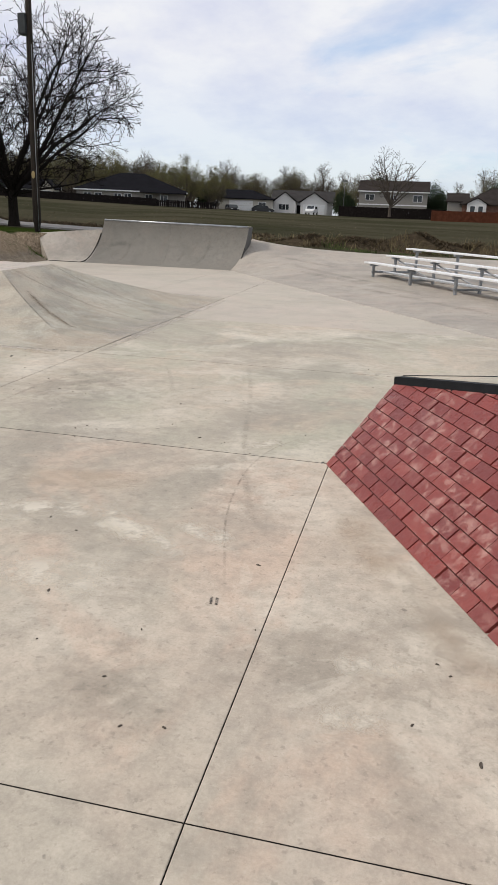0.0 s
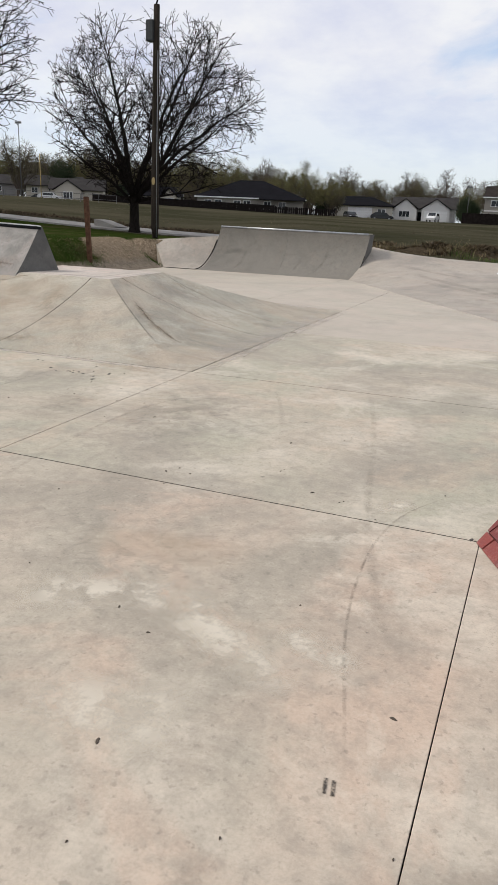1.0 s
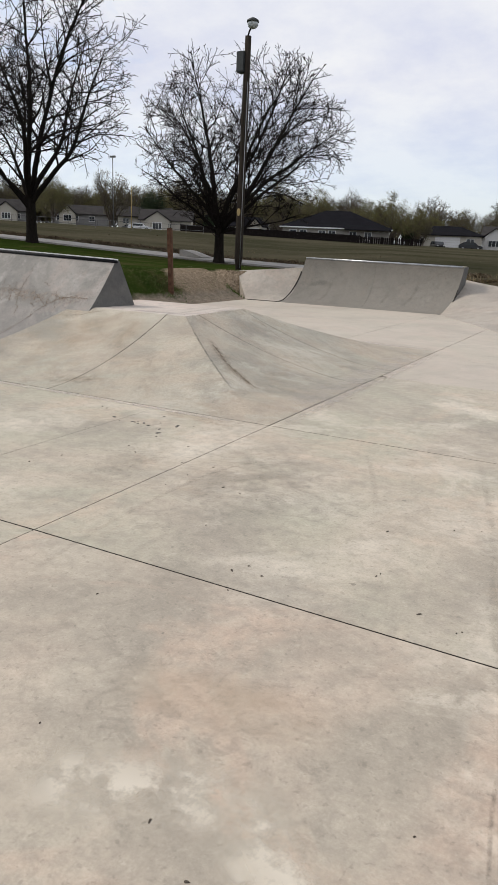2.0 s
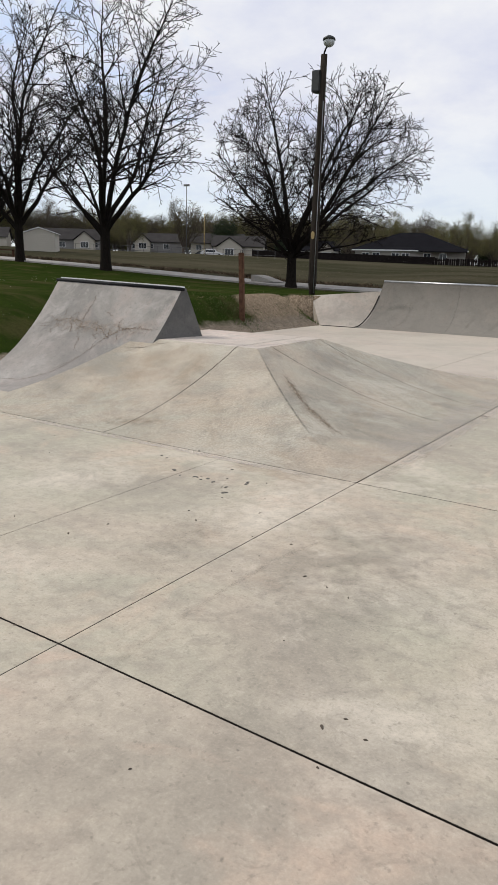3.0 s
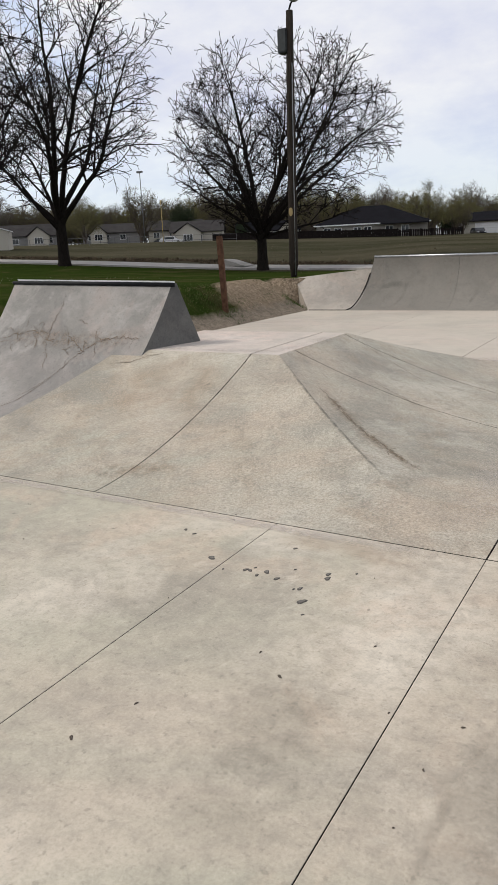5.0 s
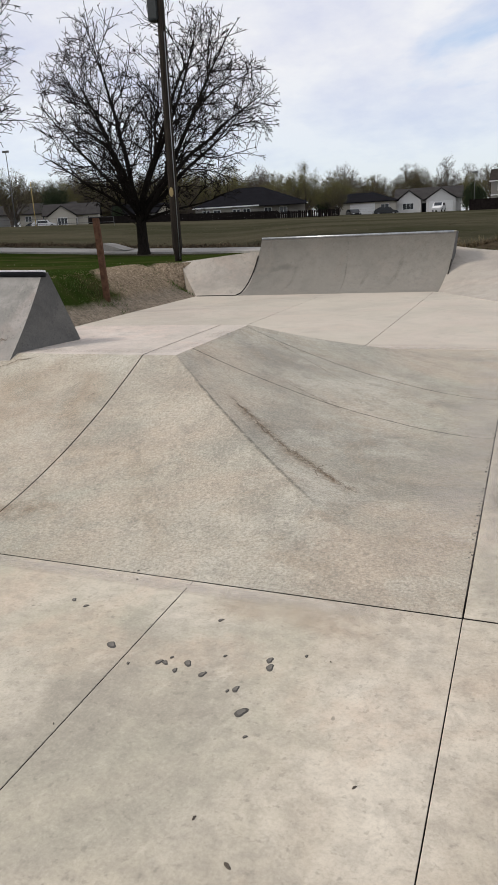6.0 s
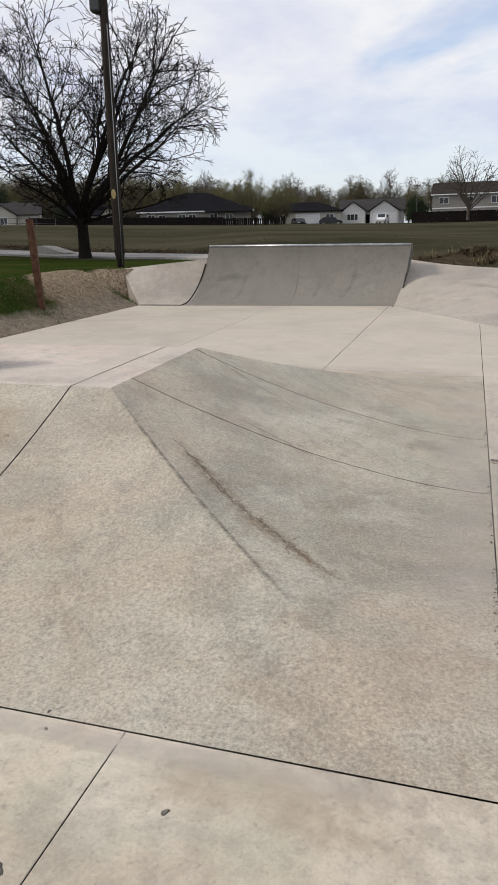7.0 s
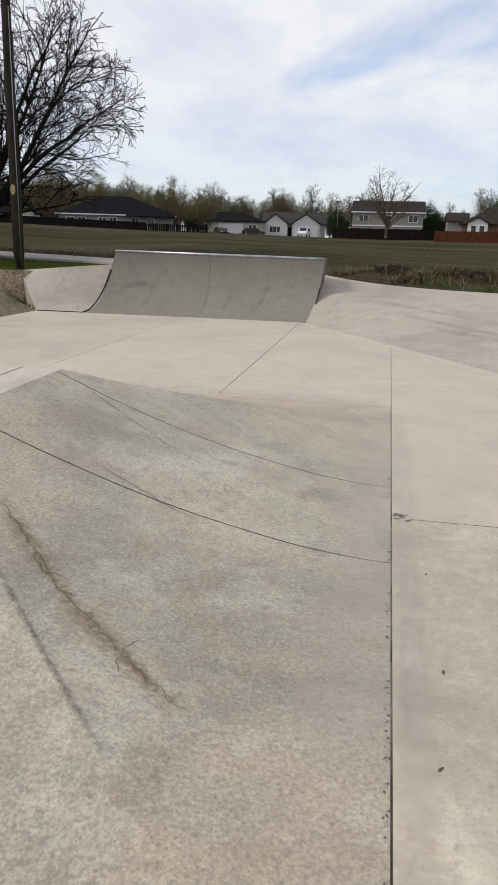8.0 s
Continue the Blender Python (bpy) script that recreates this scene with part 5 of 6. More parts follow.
def wire_fence(label, a, b, z0, z1, hgt, n):
    d = Vector((b[0] - a[0], b[1] - a[1]))
    f = holder("chain_link_fence", pose(a[0], a[1], z0, 0, -math.degrees(math.atan2(z1 - z0, d.length)), math.degrees(math.atan2(d.y, d.x))), label, "fence")
    for k in range(n + 1):
        bm = bmesh.new(); x = d.length * k / n
        tube(bm, [(x, 0, -0.6), (x, 0, hgt)], [0.035, 0.035], 6); part("post", bm, M_WIRE, f)
    for zz in (0.1, hgt * 0.5, hgt):
        bm = bmesh.new(); tube(bm, [(0, 0, zz), (d.length, 0, zz)], [0.022, 0.022], 5); part("wire", bm, M_WIRE, f)


wire_fence("grey chain-link fence round the ball field", (-96, 88), (-62, 104), 3.5, 2.8, 1.5, 16)
wire_fence("grey chain-link backstop at the ball field", (-70, 70), (-54, 88), 2.9, 2.7, 1.2, 10)

# ---- far trees ----
FAR = "trees behind the houses"
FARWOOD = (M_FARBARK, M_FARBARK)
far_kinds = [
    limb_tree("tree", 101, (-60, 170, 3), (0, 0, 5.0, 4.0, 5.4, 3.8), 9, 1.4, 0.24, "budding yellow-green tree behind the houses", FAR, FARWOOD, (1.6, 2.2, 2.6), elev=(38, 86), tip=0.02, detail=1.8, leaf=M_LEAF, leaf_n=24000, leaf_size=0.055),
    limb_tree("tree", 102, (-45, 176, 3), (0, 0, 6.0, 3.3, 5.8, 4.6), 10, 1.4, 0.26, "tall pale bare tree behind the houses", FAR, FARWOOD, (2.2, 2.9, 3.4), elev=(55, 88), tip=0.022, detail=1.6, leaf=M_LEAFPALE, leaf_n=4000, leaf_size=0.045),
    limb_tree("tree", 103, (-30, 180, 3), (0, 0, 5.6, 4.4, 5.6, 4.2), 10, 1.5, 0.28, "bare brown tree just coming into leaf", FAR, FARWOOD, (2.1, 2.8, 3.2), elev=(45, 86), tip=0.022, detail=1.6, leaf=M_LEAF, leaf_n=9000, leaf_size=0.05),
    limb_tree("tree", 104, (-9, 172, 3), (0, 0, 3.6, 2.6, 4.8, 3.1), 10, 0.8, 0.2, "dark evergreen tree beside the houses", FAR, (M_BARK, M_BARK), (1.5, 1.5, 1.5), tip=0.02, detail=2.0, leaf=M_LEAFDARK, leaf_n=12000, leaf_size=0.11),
]
rs_far = random.Random(9)


def plant(kind, x, y, size, z=None):
    t = copy_thing(far_kinds[kind], Matrix.Translation((x, y, terrain(x, y) - 0.3 if z is None else z)) @ Matrix.Rotation(rs_far.uniform(0, 6.28), 4, "Z") @ Matrix.Diagonal((size, size, size * rs_far.uniform(0.92, 1.1), 1)))
    return t


for i in range(120):
    a = -0.86 + 1.18 * (i + rs_far.uniform(-0.35, 0.35)) / 119
    dist = rs_far.uniform(168, 215)
    kind = rs_far.choice((0, 0, 1, 2, 2, 1, 2))
    if a < -0.36:
        dist += 60
    plant(kind, -3 + dist * math.sin(a), 4 + dist * math.cos(a), rs_far.uniform(0.72, 1.08) * (1.0 if a < -0.02 else 0.7))
for i in range(110):
    a = -1.0 + 0.66 * (i + rs_far.uniform(-0.4, 0.4)) / 109
    dist = rs_far.uniform(205, 240)
    plant(rs_far.choice((0, 2, 2, 1, 2)), -3 + dist * math.sin(a), 4 + dist * math.cos(a), rs_far.uniform(0.95, 1.28))
for i in range(60):
    a = -0.88 + 1.2 * (i + rs_far.uniform(-0.3, 0.3)) / 59
    dist = rs_far.uniform(166, 176) + (45 if a < -0.36 else 0)
    plant(rs_far.choice((0, 2, 2, 3)), -3 + dist * math.sin(a), 4 + dist * math.cos(a), rs_far.uniform(0.36, 0.52))
for kind, x, y, size in ((3, -15.0, 152, 0.62), (3, -13.6, 153.5, 0.5), (3, 3.4, 163, 0.82), (3, 5.0, 166, 0.7), (3, -40.5, 141, 0.55), (2, -36.5, 136, 0.45), (0, -38.2, 137, 0.72), (3, -108, 152, 1.15), (2, -101, 156, 0.9), (0, -58, 136, 0.9), (0, -67, 137, 1.0), (2, -62, 128, 0.8), (0, 22, 150, 0.8), (2, 14, 158, 0.9), (3, 15.5, 152, 0.9), (3, -66.5, 110, 0.35), (0, -44, 140, 0.9), (2, -97, 150, 1.2), (2, -112, 140, 1.2), (0, -120, 130, 1.1), (2, -150, 150, 1.0), (1, -165, 135, 1.0)):
    plant(kind, x, y, size)


# ---- grass, brush and straw ----
def blades(name, spots, mat, lo, hi, lean, width, label, category, seed):
    rs = np.random.RandomState(seed)
    vs, fs = [], []
    for k, (x, y, z, s) in enumerate(spots):
        a = rs.uniform(0, 6.283)
        hgt = rs.uniform(lo, hi) * s
        l_ = rs.normal(0, lean, 2) * hgt
        wx, wy = math.cos(a) * width, math.sin(a) * width
        b = len(vs)
        vs += [(x - wx, y - wy, z), (x + wx, y + wy, z), (x + wx * 0.6 + l_[0] * 0.5, y + wy * 0.6 + l_[1] * 0.5, z + hgt * 0.65), (x - wx * 0.6 + l_[0] * 0.5, y - wy * 0.6 + l_[1] * 0.5, z + hgt * 0.65), (x + l_[0], y + l_[1], z + hgt)]
        fs += [(b, b + 1, b + 2, b + 3), (b + 3, b + 2, b + 4)]
    ob = quick(name, vs, fs, mat)
    return tagged(ob, label, category, kind="stuff")


rs_g = np.random.RandomState(5)


def scatter(n, fx, fy, keep=None, lawn=False):
    out_ = []
    while len(out_) < n:
        x, y = fx(rs_g), fy(rs_g)
        if keep and not keep(x, y):
            continue
        s_ = 1.0
        if lawn:
            x, y, s_ = deepen(x, y)
        out_.append((x, y, ground_z(x, y) - 0.02, s_ * 0.6 + 0.9 * max(0, noise.noise((x * 0.8, y * 0.8, 7)) + 0.4)))
    return out_


blades("dry_brush", scatter(16000, lambda r: r.uniform(-6.3, 11), lambda r: r.normal(27.2, 0.75), keep=lambda x, y: noise.noise((x * 0.7, y * 0.7, 2)) > -0.05 and y > 25), M_BRUSH, 0.03, 0.16, 1.3, 0.02, "tangled dry brush and straw on a low mound", "dry grass", 1)
blades("green_weeds", scatter(3200, lambda r: r.uniform(-5.2, 11), lambda r: 24.45 + abs(r.normal(0, 0.7)), keep=lambda x, y: noise.noise((x * 0.9, y * 0.9, 5)) > 0.08), M_TUFT, 0.05, 0.17, 0.5, 0.010, "green weeds along the edge of the apron", "weeds", 2)
blades("ditch_grass", scatter(9000, lambda r: r.uniform(-42, -6), lambda r: r.normal(31.3, 0.8), keep=lambda x, y: y > 29.9 and noise.noise((x * 0.35, y * 0.5, 8)) > -0.05, lawn=True), M_BRUSH, 0.05, 0.16, 0.9, 0.03, "strip of dry unmown grass beyond the path", "dry grass", 3)
blades("field_weeds", scatter(5200, lambda r: r.uniform(-48, -8), lambda r: 31.2 + r.normal(0, 0.55), keep=lambda x, y: y > 30.3 and noise.noise((x * 0.35, y * 0.9, 41)) > -0.15, lawn=True), M_BRUSH, 0.05, 0.17, 0.8, 0.03, "dry tan weeds along the far edge of the footpath", "weeds", 18)
blades("field_tufts", scatter(2600, lambda r: r.uniform(-60, 22), lambda r: r.uniform(32, 80), keep=lambda x, y: noise.noise((x * 0.16, y * 0.16, 51)) > 0.05), M_BRUSH, 0.02, 0.07, 1.0, 0.05, "low dull brown tufts over the rough field", "grass", 19)
blades("lawn_flowers", scatter(260, lambda r: r.uniform(-24, -12.6), lambda r: r.uniform(11, 24), keep=lambda x, y: noise.noise((x * 0.5, y * 0.5, 31)) > 0.05), M_LEAFPALE, 0.03, 0.05, 0.5, 0.014, "scattered tiny white flowers in the lawn", "flowers", 17)
blades("lawn_edge_grass", scatter(3800, lambda r: -12.1 - abs(r.normal(0, 1.1)), lambda r: r.uniform(8, 23.2), keep=lambda x, y: noise.noise((x * 0.8, y * 0.8, 11)) > 0.0), M_TUFT, 0.02, 0.055, 0.5, 0.006, "ragged green tufts along the lawn edge", "grass", 4)
blades("post_grass", scatter(420, lambda r: r.normal(-12.15, 0.28), lambda r: r.normal(18.9, 0.3)) + scatter(380, lambda r: r.normal(-12.05, 0.16), lambda r: r.normal(22.35, 0.2)), M_TUFT, 0.04, 0.12, 0.5, 0.007, "long green grass round the post", "grass", 6)
blades("straw_litter", scatter(2600, lambda r: -11.9 - abs(r.normal(0, 0.6)), lambda r: r.uniform(17.5, 23.2)), M_STRAW, 0.01, 0.035, 1.5, 0.010, "scattered straw and wood chips on bare earth", "litter", 7)


# ---- marks on the concrete ----
def stain_mat(name, c, strength, scale, lo=0.4, hi=0.62):
    m = Mat(name, 0.85, spec=0.2)
    m.colour(c)
    tr = m.n.new("ShaderNodeBsdfTransparent")
    mx = m.n.new("ShaderNodeMixShader")
    fade = m.n.new("ShaderNodeAttribute")
    fade.attribute_name = "fade"
    k = m.mix(1.0, m.ramp(m.noise(scale, 6, 0.68), [(lo, 0.0), (hi, strength)]), fade.outputs["Fac"], "MULTIPLY")
    m.l.new(k, mx.inputs[0])
    m.l.new(tr.outputs[0], mx.inputs[1])
    m.l.new(m.b.outputs[0], mx.inputs[2])
    m.l.new(mx.outputs[0], m.n["Material Output"].inputs[0])
    return m.m


M_SKID = stain_mat("faint_tyre_rubber", (0.13, 0.117, 0.10), 0.2, 11, 0.36, 0.72)
M_SKIDDARK = stain_mat("tyre_rubber_mark", (0.07, 0.064, 0.056), 0.36, 14, 0.40, 0.66)
M_SCUFF = stain_mat("rubber_scuff", (0.06, 0.055, 0.05), 0.85, 90, 0.3, 0.55)
M_RUST = stain_mat("rust_brown_stain", (0.24, 0.16, 0.095), 0.42, 13, 0.40, 0.68)
M_DUST = stain_mat("pale_dust_bloom", (0.53, 0.485, 0.435), 0.42, 2.6, 0.30, 0.66)
M_CRACKRUST = stain_mat("deep_rust_stain", (0.20, 0.135, 0.08), 0.38, 26, 0.40, 0.62)
M_CRACK = plain("crack_dirt", (0.15, 0.113, 0.08), 0.95)
M_SPOTMID = plain("grey_gum_spot", (0.15, 0.138, 0.12), 0.8)
M_SPOTRIM = plain("dark_gum_spot", (0.085, 0.078, 0.068), 0.8)


def ribbon(name, pts, width, surf, mat, parent=None, jag=0.0, rise=0.0018, seed=0, sub=10, taper=True):
    """A strip laid along a line on a surface."""
    rs = random.Random(seed)
    fine = []
    for a, b in zip(pts, pts[1:]):
        for k in range(sub):
            t = k / sub
            fine.append((a[0] + (b[0] - a[0]) * t + rs.uniform(-jag, jag), a[1] + (b[1] - a[1]) * t + rs.uniform(-jag, jag)))
    fine.append(pts[-1])
    if jag == 0.0:
        for _ in range(25):
            fine = [fine[0]] + [((p[0] + 2 * q[0] + r[0]) / 4, (p[1] + 2 * q[1] + r[1]) / 4) for p, q, r in zip(fine, fine[1:], fine[2:])] + [fine[-1]]
    vs, fs, fades = [], [], []
    across = ((-1.0, 0.0), (-0.45, 0.8), (0.0, 1.0), (0.45, 0.8), (1.0, 0.0))
    for i, p in enumerate(fine):
        a, b = fine[max(0, i - 1)], fine[min(len(fine) - 1, i + 1)]
        d = Vector((b[0] - a[0], b[1] - a[1]))
        d = d.normalized() if d.length > 0 else Vector((1, 0))
        end = min(1.0, 5 * i / len(fine), 5 * (len(fine) - 1 - i) / len(fine)) if taper else 1.0
        w_ = width / 2 * (1 + rs.uniform(-0.5, 0.5) * (jag > 0)) * (end if jag > 0 else 1.0)
        for sgn, fd in across:
            x, y = p[0] - d.y * w_ * sgn, p[1] + d.x * w_ * sgn
            vs.append((x, y, surf(x, y) + rise))
            fades.append(fd * end)
    for i in range(len(fine) - 1):
        for k in range(4):
            fs.append((5 * i + k, 5 * i + k + 1, 5 * i + k + 6, 5 * i + k + 5))
    ob = quick(name, vs, fs, mat, parent)
    at = ob.data.attributes.new("fade", "FLOAT", "POINT")
    at.data.foreach_set("value", fades)
    return ob


flat = lambda x, y: 0.0
# pale laitance and peach tints left on the floor
M_LAIT = stain_mat("pale_laitance_patch", (0.67, 0.615, 0.515), 0.8, 5.5, 0.40, 0.58)
M_TAN = stain_mat("peach_tint_patch", (0.50, 0.395, 0.29), 0.38, 3.0, 0.36, 0.66)
M_GREYDIRT = stain_mat("grey_dirt_patch", (0.22, 0.20, 0.168), 0.3, 5.0, 0.40, 0.68)
for k, (pts, w_, mt) in enumerate((
        ([(-2.55, 4.05), (-2.2, 4.22), (-1.8, 4.33)], 0.35, M_LAIT), ([(-1.82, 4.2), (-1.7, 4.1), (-1.55, 4.02)], 0.22, M_LAIT),
        ([(-1.42, 4.25), (-1.25, 4.18), (-1.08, 4.1)], 0.2, M_LAIT), ([(-2.1, 3.5), (-1.8, 3.55), (-1.5, 3.62)], 0.42, M_LAIT),
        ([(-1.35, 5.62), (-1.25, 5.72), (-1.15, 5.83)], 0.2, M_LAIT), ([(-0.5, 3.22), (-0.38, 3.26), (-0.22, 3.25)], 0.13, M_LAIT),
        ([(-0.52, 2.95), (-0.4, 2.93), (-0.28, 2.97)], 0.14, M_LAIT), ([(-1.95, 4.4), (-1.6, 4.1), (-1.25, 3.85)], 0.25, M_LAIT),
        ([(-0.6, 4.65), (-0.42, 4.25), (-0.24, 3.88)], 0.26, M_TAN), ([(-0.2, 3.75), (-0.05, 3.45), (0.1, 3.2)], 0.24, M_TAN),
        ([(-1.5, 3.25), (-1.25, 3.0), (-1.0, 2.6)], 0.5, M_GREYDIRT), ([(-2.6, 4.6), (-2.2, 4.7), (-1.7, 4.75)], 0.4, M_TAN),
        ([(-3.35, 7.9), (-3.3, 7.1), (-3.2, 6.2)], 0.95, M_GREYDIRT), ([(-4.3, 7.2), (-4.2, 6.7), (-4.15, 6.2)], 0.5, M_GREYDIRT), ([(-4.3, 5.3), (-4.15, 5.0), (-4.0, 4.6)], 0.5, M_GREYDIRT),
        ([(-5.0, 8.25), (-4.6, 8.28), (-4.1, 8.25)], 0.25, M_TAN))):
    ribbon("stain", pts, w_, flat, mt, floor, 0.0, 0.0006 + 0.00015 * k, 500 + k, 10)
for k, (pts, w_, mt) in enumerate((
        ([(-0.98, 3.53), (-1.1, 4.0), (-1.18, 4.3), (-1.24, 4.7), (-1.26, 5.19), (-1.19, 5.67), (-0.9, 6.15)], 0.018, M_SKIDDARK),
        ([(-0.94, 4.0), (-1.07, 4.48), (-1.23, 5.0), (-1.40, 5.69), (-1.57, 6.70), (-1.82, 7.86), (-2.08, 8.76)], 0.055, M_SKID),
        ([(-3.476, 4.92), (-3.516, 5.215), (-3.564, 5.563), (-3.596, 6.022), (-3.602, 6.54), (-3.577, 7.042), (-3.362, 7.563)], 0.045, M_SKID),
        ([(-2.82, 8.14), (-2.5, 7.4), (-2.256, 6.654)], 0.05, M_SKID))):
    tagged(ribbon("skid_mark", pts, w_, flat, mt, seed=k), "faint dark tyre streak on the concrete floor", "skid mark", "tyre streaks")
for dx in (0.0, 0.035):
    tagged(ribbon("skid_mark", [(-1.035 + dx * 0.7, 3.51), (-1.045 + dx * 0.7, 3.57)], 0.017, flat, M_SCUFF, sub=6, taper=False), "short dark rubber scuff on the concrete floor", "skid mark", "tyre streaks")

pyr = lambda x, y: pyramid_z(x, y) + 0.0005
pc_ = [(-5.80, 10.49), (-5.62, 10.33), (-5.43, 10.17), (-5.22, 9.966), (-5.04, 9.84), (-4.87, 9.725), (-4.76, 9.655), (-4.62, 9.56), (-4.5, 9.5)]
ribbon("stain", pc_, 0.15, pyr, M_RUST, pyramid, 0.0, 0.003, 2)
ribbon("stain", pc_, 0.055, pyr, M_CRACKRUST, pyramid, 0.010, 0.0042, 71, 8)
ribbon("crack", pc_, 0.0045, pyr, M_CRACK, pyramid, 0.012, 0.005, 3, 6)
for k_, br in enumerate(([(-5.39, 10.11), (-5.29, 10.01), (-5.2, 10.04)], [(-5.53, 10.2), (-5.44, 10.22)], [(-4.85, 9.68), (-4.81, 9.6)], [(-4.85, 9.70), (-4.83, 9.76), (-4.81, 9.83)], [(-5.2, 9.93), (-5.12, 9.95)])):
    ribbon("crack", br, 0.004, pyr, M_CRACK, pyramid, 0.008, 0.005, 4 + k_, 5)
for k_, (pts, w_, mt) in enumerate((([(-7.75, 10.5), (-7.35, 10.1), (-7.1, 9.6)], 0.95, M_TAN), ([(-6.95, 10.6), (-6.8, 10.2), (-6.75, 9.7)], 0.4, M_TAN), ([(-6.9, 8.7), (-6.6, 8.85), (-6.2, 9.0)], 0.3, M_RUST))):
    ribbon("stain", pts, w_, pyr, mt, pyramid, 0.0, 0.0032 + 0.0002 * k_, 540 + k_, 10)
ribbon("crack", [(-8.15, 10.45), (-7.9, 10.5), (-7.75, 10.62), (-7.55, 10.68)], 0.006, pyr, M_CRACK, pyramid, 0.012, 0.005, 6, 6)
hip = [(front_x(v)[1], PY0 + v * (DY0 - PY0)) for v in (1.0, 0.85, 0.7, 0.6, 0.48, 0.4, 0.33)]
ribbon("stain", hip, 0.032, pyr, stain_mat("dark_hip_wear", (0.11, 0.10, 0.085), 0.6, 24, 0.34, 0.62), pyramid, 0.0, 0.004, 7)
for a, b in (((-6.2, 12.3), (-5.0, 11.7)), ((-5.6, 11.2), (-4.9, 10.95))):
    ribbon("crack", [a, b], 0.005, pyr, M_CRACK, pyramid, 0.015, 0.005, 8, 10)

mini_z = lambda x, y: m_tilt(x, MH * (max(0.0, min(1.0, (y - MY0) / MRUN))) ** 2.0)
for k, pts in enumerate(([(-9.29, 9.81), (-9.06, 10.15), (-8.86, 10.36), (-8.77, 10.53), (-8.66, 10.63), (-8.71, 10.71), (-8.72, 10.78)], [(-9.33, 11.15), (-9.3, 11.05), (-9.32, 10.88), (-9.3, 10.74), (-9.25, 10.64), (-9.13, 10.5)], [(-10.17, 10.69), (-9.83, 10.76), (-9.58, 10.8), (-9.27, 10.71), (-9.1, 10.71)], [(-9.09, 10.86), (-8.96, 10.76), (-8.77, 10.67), (-8.66, 10.63), (-8.54, 10.72), (-8.41, 10.75), (-8.22, 10.7)], [(-8.6, 10.79), (-8.48, 10.73), (-8.33, 10.77), (-8.14, 10.77), (-7.88, 10.78)], [(-9.09, 10.38), (-9.15, 10.54), (-9.17, 10.61)], [(-9.58, 10.8), (-9.45, 10.7), (-9.4, 10.6)], [(-8.96, 10.76), (-8.93, 10.66)])):
    ribbon("crack", pts, 0.0048, mini_z, M_CRACK, mini, 0.014, 0.006, 20 + k, 7)
web = random.Random(12)
for k in range(26):
    x, y = web.uniform(-9.9, -8.0), 10.72 + web.gauss(0, 0.11)
    a = web.uniform(0, 6.28)
    pts = [(x, y)]
    for _ in range(3):
        a += web.gauss(0, 0.7)
        pts.append((pts[-1][0] + 0.07 * math.cos(a), pts[-1][1] + 0.05 * math.sin(a)))
    ribbon("crack", pts, 0.0034, mini_z, M_CRACK, mini, 0.006, 0.006, 400 + k, 4)
ribbon("stain", [(-10.0, 10.72), (-9.5, 10.76), (-9.0, 10.72), (-8.4, 10.75), (-7.95, 10.78)], 0.2, mini_z, M_RUST, mini, 0.0, 0.004, 31)
ribbon("joint", [(-10.2, 9.62), (-9.4, 9.75), (-9.1, 10.0), (-8.86, 10.36)], 0.006, mini_z, M_CRACK, mini, 0.004, 0.005, 33)


def spot(name, x, y, r, seed, mat, label, category, group, stretch=1.0, surf=flat):
    rs = random.Random(seed)
    a0 = rs.uniform(0, 3.14)
    bm = bmesh.new()
    n = 15
    rim, top_ = [], []
    for k in range(n):
        a = 2 * math.pi * k / n
        q = r * (1 + 0.22 * math.sin(2 * a + a0) + 0.12 * math.sin(3 * a + 2 * a0)) * rs.uniform(0.93, 1.07)
        u, v = math.cos(a) * q * stretch, math.sin(a) * q
        p = (x + u * math.cos(a0) - v * math.sin(a0), y + u * math.sin(a0) + v * math.cos(a0))
        rim.append(bm.verts.new((p[0], p[1], surf(*p) + 0.0005)))
        p2 = (x + (p[0] - x) * 0.62, y + (p[1] - y) * 0.62)
        top_.append(bm.verts.new((p2[0], p2[1], surf(*p2) + 0.004)))
    c = bm.verts.new((x, y, surf(x, y) + 0.0025))
    for k in range(n):
        j = (k + 1) % n
        bm.faces.new((rim[k], rim[j], top_[j], top_[k]))
        f_ = bm.faces.new((top_[k], top_[j], c))
        f_.material_index = 1 if isinstance(mat, list) else 0
    ob = new(name, mesh_of(name, bm, mat))
    return tagged(ob, label, category, group)


for k, (x, y) in enumerate([(-5.558, 8.135), (-5.473, 8.102), (-5.19, 7.862), (-4.945, 7.813), (-4.91, 7.853), (-4.861, 7.781), (-4.832, 7.835), (-4.749, 7.788), (-4.832, 8.159), (-4.535, 7.944), (-4.519, 7.899), (-4.62, 7.723), (-4.595, 7.742), (-4.529, 7.628), (-4.471, 7.519), (-5.372, 8.387), (-5.411, 8.47), (-4.408, 8.009), (-4.712, 7.921), (-5.058, 7.769), (-4.92, 7.815)]):
    big = {2: 0.020, 3: 0.014, 20: 0.012, 6: 0.016, 7: 0.015, 9: 0.015, 10: 0.017, 12: 0.014, 13: 0.021, 5: 0.011, 0: 0.012, 1: 0.011, 8: 0.011}.get(k, 0.007)
    spot("gum_spot", x, y, big, k, [M_SPOTRIM, M_SPOTMID], "dark dried gum spot on the concrete floor", "gum spot", "gum spots", 1.15)
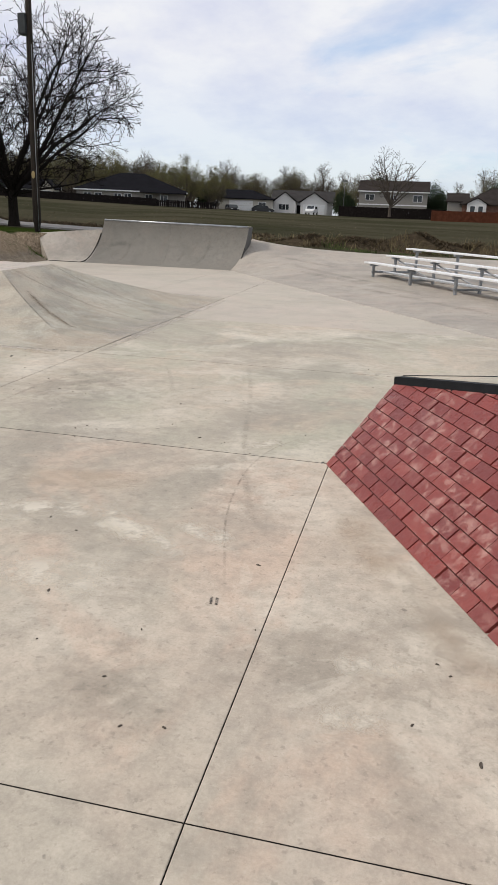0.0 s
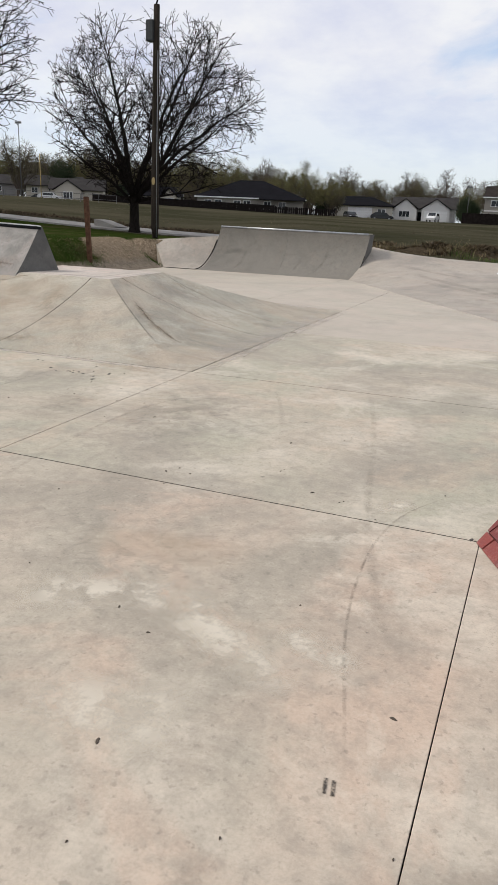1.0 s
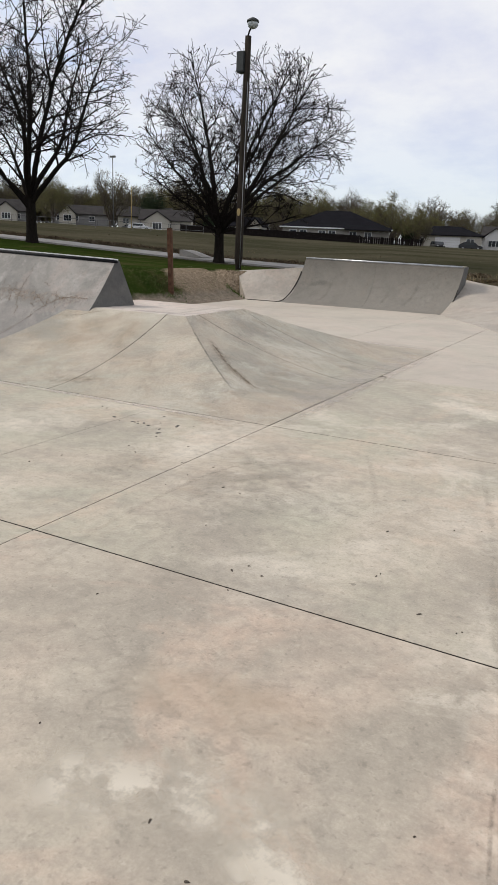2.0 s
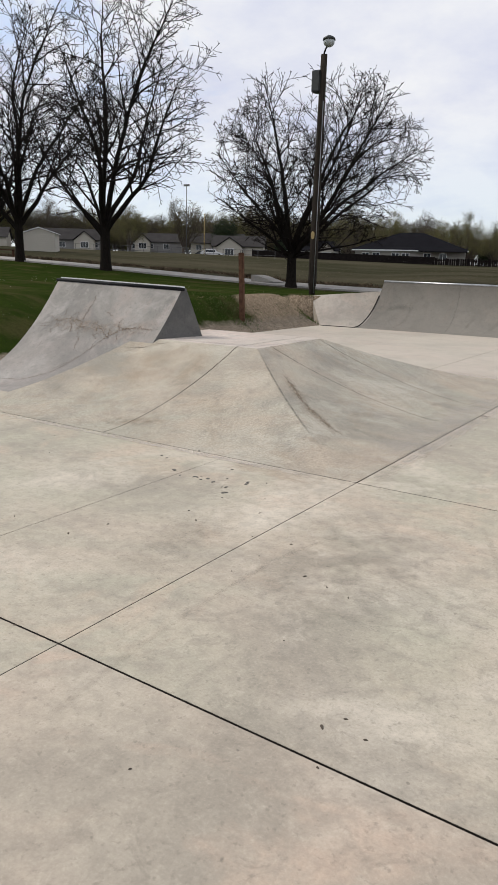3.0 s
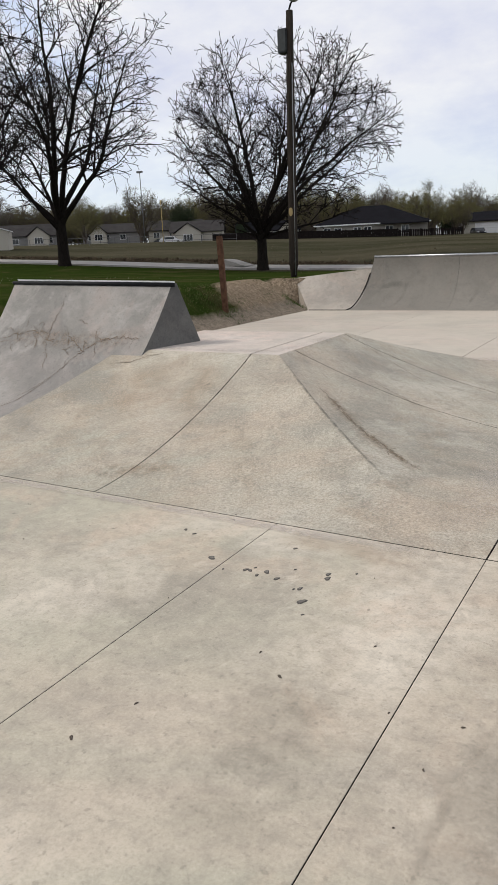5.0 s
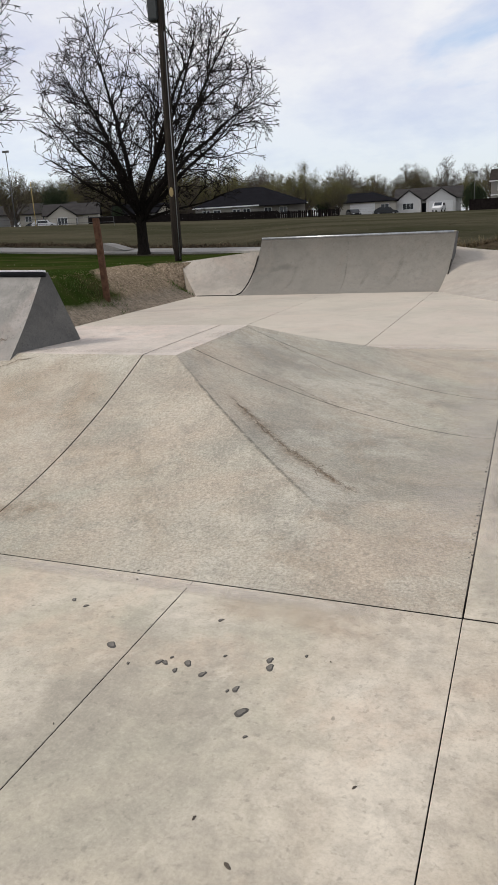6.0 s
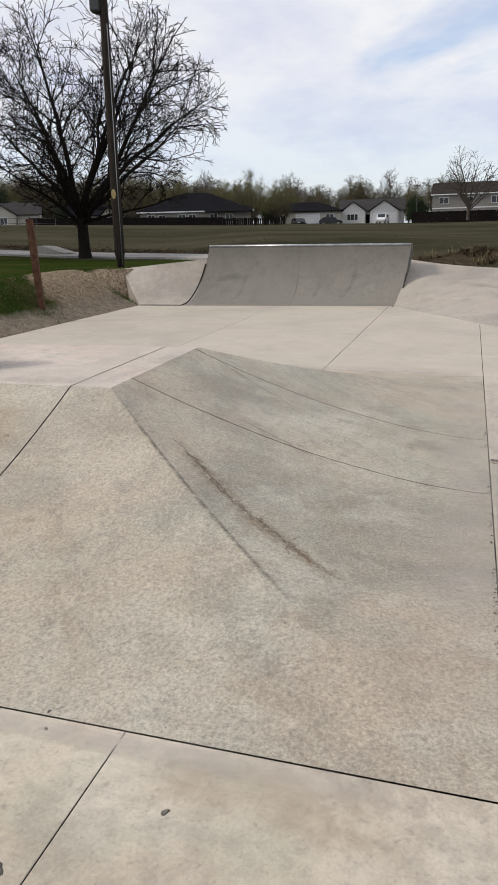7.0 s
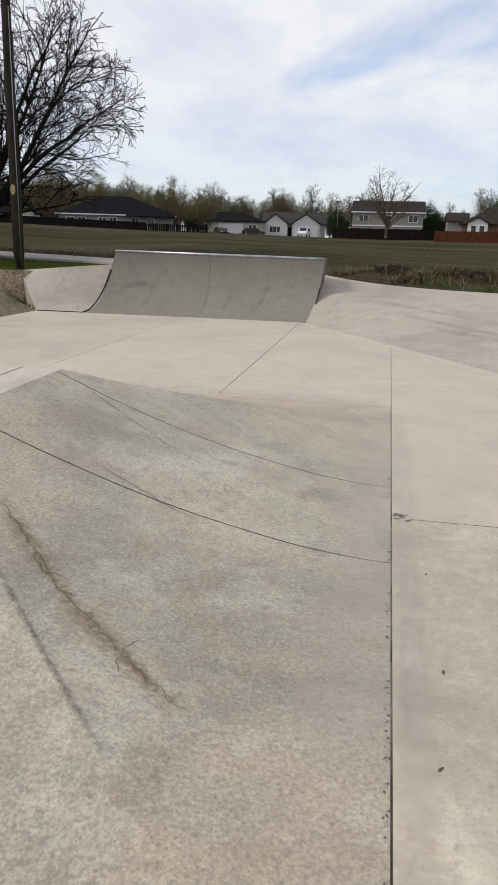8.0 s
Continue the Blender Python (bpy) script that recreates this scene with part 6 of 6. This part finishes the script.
for k, (x, y) in enumerate([(-0.006, 2.845), (-1.112, 2.725), (-0.12, 3.334), (-1.727, 3.431), (-0.976, 2.754), (-1.262, 2.945), (-0.913, 3.908), (-1.879, 4.012), (-2.079, 4.127), (-1.734, 5.721), (-0.209, 2.972), (-1.0, 6.038), (-1.702, 9.71), (-0.689, 8.736), (-2.026, 5.988), (-2.158, 6.596), (-2.625, 5.74), (-2.517, 5.674), (-2.675, 5.651), (-3.05, 6.632), (-3.192, 6.674), (-3.35, 6.722), (-3.636, 7.066), (-4.084, 7.414), (-4.337, 7.051), (-4.488, 7.166), (-4.732, 6.66), (-4.812, 6.406), (-5.309, 6.403), (-4.149, 5.489), (-3.714, 9.537), (-3.768, 10.648), (-3.696, 10.94), (-3.669, 10.084)]):
    spot("dead_leaf", x, y, 0.0042 if k % 3 else 0.0068, 50 + k, M_DEADLEAF, "curled brown dead leaf on the concrete floor", "leaf", "dead leaves", 1.9)
rl = random.Random(77)
for k in range(40):
    spot("dead_leaf", rl.uniform(-7, 0), rl.uniform(2.6, 8.3), rl.uniform(0.0022, 0.0042), 100 + k, M_DEADLEAF, "tiny brown leaf scrap on the concrete floor", "leaf", "dead leaves", 1.6)
rc = random.Random(5)
for k in range(64):
    spot("chipped_concrete", rc.uniform(-3.892, -3.874), rc.choice((9.22, 9.42, 9.7, 9.97, 10.4, 10.45, 11.2, 12.3)) + rc.gauss(0, 0.12), rc.uniform(0.0015, 0.0048), 320 + k, M_SPOTRIM, "small dark chip along the pyramid's edge joint", "chip", "edge chips", rc.uniform(1.2, 2.2), pyr)
for k in range(12):
    spot("chipped_concrete", -3.845 + abs(rc.gauss(0, 0.03)), 11.705 + rc.gauss(0, 0.03), rc.uniform(0.006, 0.017), 300 + k, M_SPOTRIM if k % 2 else M_CRACK, "broken dark chip where floor joints meet", "chip", "corner chips", rc.uniform(1.0, 2.0))
spot("chipped_concrete", -0.80, 5.46, 0.011, 301, M_SPOTRIM, "broken grey chip at the brick bank's corner", "chip", "", 1.6)
blades("straw_strands", scatter(900, lambda r: r.uniform(-6, 9), lambda r: r.normal(26.6, 0.8), keep=lambda x, y: y > 24.6 and noise.noise((x * 0.6, y * 0.6, 21)) > 0.1), M_STRAW, 0.1, 0.32, 0.6, 0.009, "pale straw strands over the brush", "dry grass", 12)


# ---- dark seams round the tall quarter pipe ----
def seam(points, parent, r=0.012, mat=M_JOINT):
    bm = bmesh.new()
    tube(bm, points, [r] * len(points), 6)
    part("joint", bm, mat, parent)


seam([(-11.55, 22.2, 0.006), (-10.5, 22.2, 0.004)] + [(q_left(-10.47, z) - 0.004, y - 0.006, q_tilt(-10.47, z) + 0.006) for y, z in arc[3:20]], bank_l, 0.016)
seam([(q_left(-5.53, z) + 0.004, y - 0.004, q_tilt(-5.53, z) + 0.004) for y, z in arc[0:17]], bank_r)
seam([toe_r(s)[:2] + (0.001,) for s in np.linspace(0.002, 0.75, 30)], bank_r, 0.009, M_DECK)
# rubbed streaks on the tall quarter pipe
qz = lambda x, y: q_tilt(x, QR - math.sqrt(max(0.0, QR * QR - min(QR, max(0.0, y - QY0)) ** 2)))
M_RUB = stain_mat("rubbed_grey_streak", (0.09, 0.087, 0.08), 0.2, 3, 0.3, 0.62)
for k, pts in enumerate(([(-9.25, 23.38), (-9.2, 23.15), (-9.3, 22.85), (-9.45, 22.5)], [(-9.95, 23.22), (-9.6, 23.27), (-9.25, 23.25)], [(-6.55, 23.42), (-6.65, 23.15), (-6.8, 22.8), (-7.0, 22.4)], [(-7.35, 23.2), (-7.42, 23.0), (-7.5, 22.7)])):
    ribbon("streak", pts, 0.12, qz, M_RUB, quarter, 0.0, 0.006, 60 + k)

# ---- pale dust along the joints of the pyramid ----
lay = lambda x, y: 0.0 if y < PY0 or y > PY1 or x > PX1 else pyr(x, y) + 0.001
for k, (pts, w_, par_) in enumerate((([(-3.99, 8.6), (-4.0, 10.5), (-3.98, 12.5), (-4.0, 14.6)], 0.42, pyramid), ([(-3.78, 8.6), (-3.78, 11.4)], 0.1, None), ([(-8.4, 14.95), (-6.0, 14.97), (-3.9, 14.95)], 0.32, None), ([(-8.0, 8.38), (-6.0, 8.385), (-4.0, 8.38)], 0.09, None), ([(-6.35, 10.85), (-6.33, 11.6), (-6.3, 12.25)], 0.14, pyramid), ([(-8.1, 10.86), (-7.2, 10.87), (-6.3, 10.86)], 0.16, pyramid))):
    ribbon("dust_band", pts, w_ * 1.5, lay, M_DUST, par_ or floor, 0.0, 0.0025, 80 + k, 12)

M_EDGE = stain_mat("pale_worn_edge", (0.60, 0.54, 0.48), 0.55, 4, 0.34, 0.66)
for k, (pts, w_) in enumerate((([(-8.4, 8.385), (-6.1, 8.385), (-3.9, 8.385)], 0.12), ([(-3.79, 8.5), (-3.79, 11.6), (-3.79, 14.9)], 0.14), ([(-8.3, 14.88), (-6.0, 14.88), (-3.9, 14.88)], 0.14))):
    ribbon("worn_edge", pts, w_, lay, M_EDGE, floor, 0.0, 0.0016, 140 + k, 14)

# long grey wear across the broad apron
M_WEAR = stain_mat("grey_apron_wear", (0.17, 0.15, 0.125), 0.26, 1.6, 0.36, 0.66)
for k, (a0, a1, w_) in enumerate((((-3.6, 21.2), (0.4, 16.2), 0.35), ((-4.2, 22.6), (-0.6, 17.9), 0.3), ((-2.0, 18.4), (1.4, 13.8), 0.3), ((-4.6, 23.3), (-2.2, 21.4), 0.22))):
    mid_ = ((a0[0] + a1[0]) / 2 + 0.15, (a0[1] + a1[1]) / 2)
    ribbon("streak", [a0, mid_, a1], w_, apron_z, M_WEAR, bank_r, 0.0, 0.006, 160 + k, 8)

# ---- low bench beside the path ----
nx_, ny_, nk = deepen(-36.3, 29.9)
bench = holder("bench", pose(nx_, ny_, terrain(nx_, ny_), 0, 0, 40), "low brown wooden bench beyond the footpath", "bench")
bm = bmesh.new(); box(bm, -1.5, -0.18, 0.42, 1.5, 0.18, 0.48); part("seat", bm, M_WOODPOST, bench)
for x in (-1.2, 0.0, 1.2):
    bm = bmesh.new(); box(bm, x - 0.06, -0.14, -0.1, x + 0.06, 0.14, 0.419); part("leg", bm, M_WOODPOST, bench)
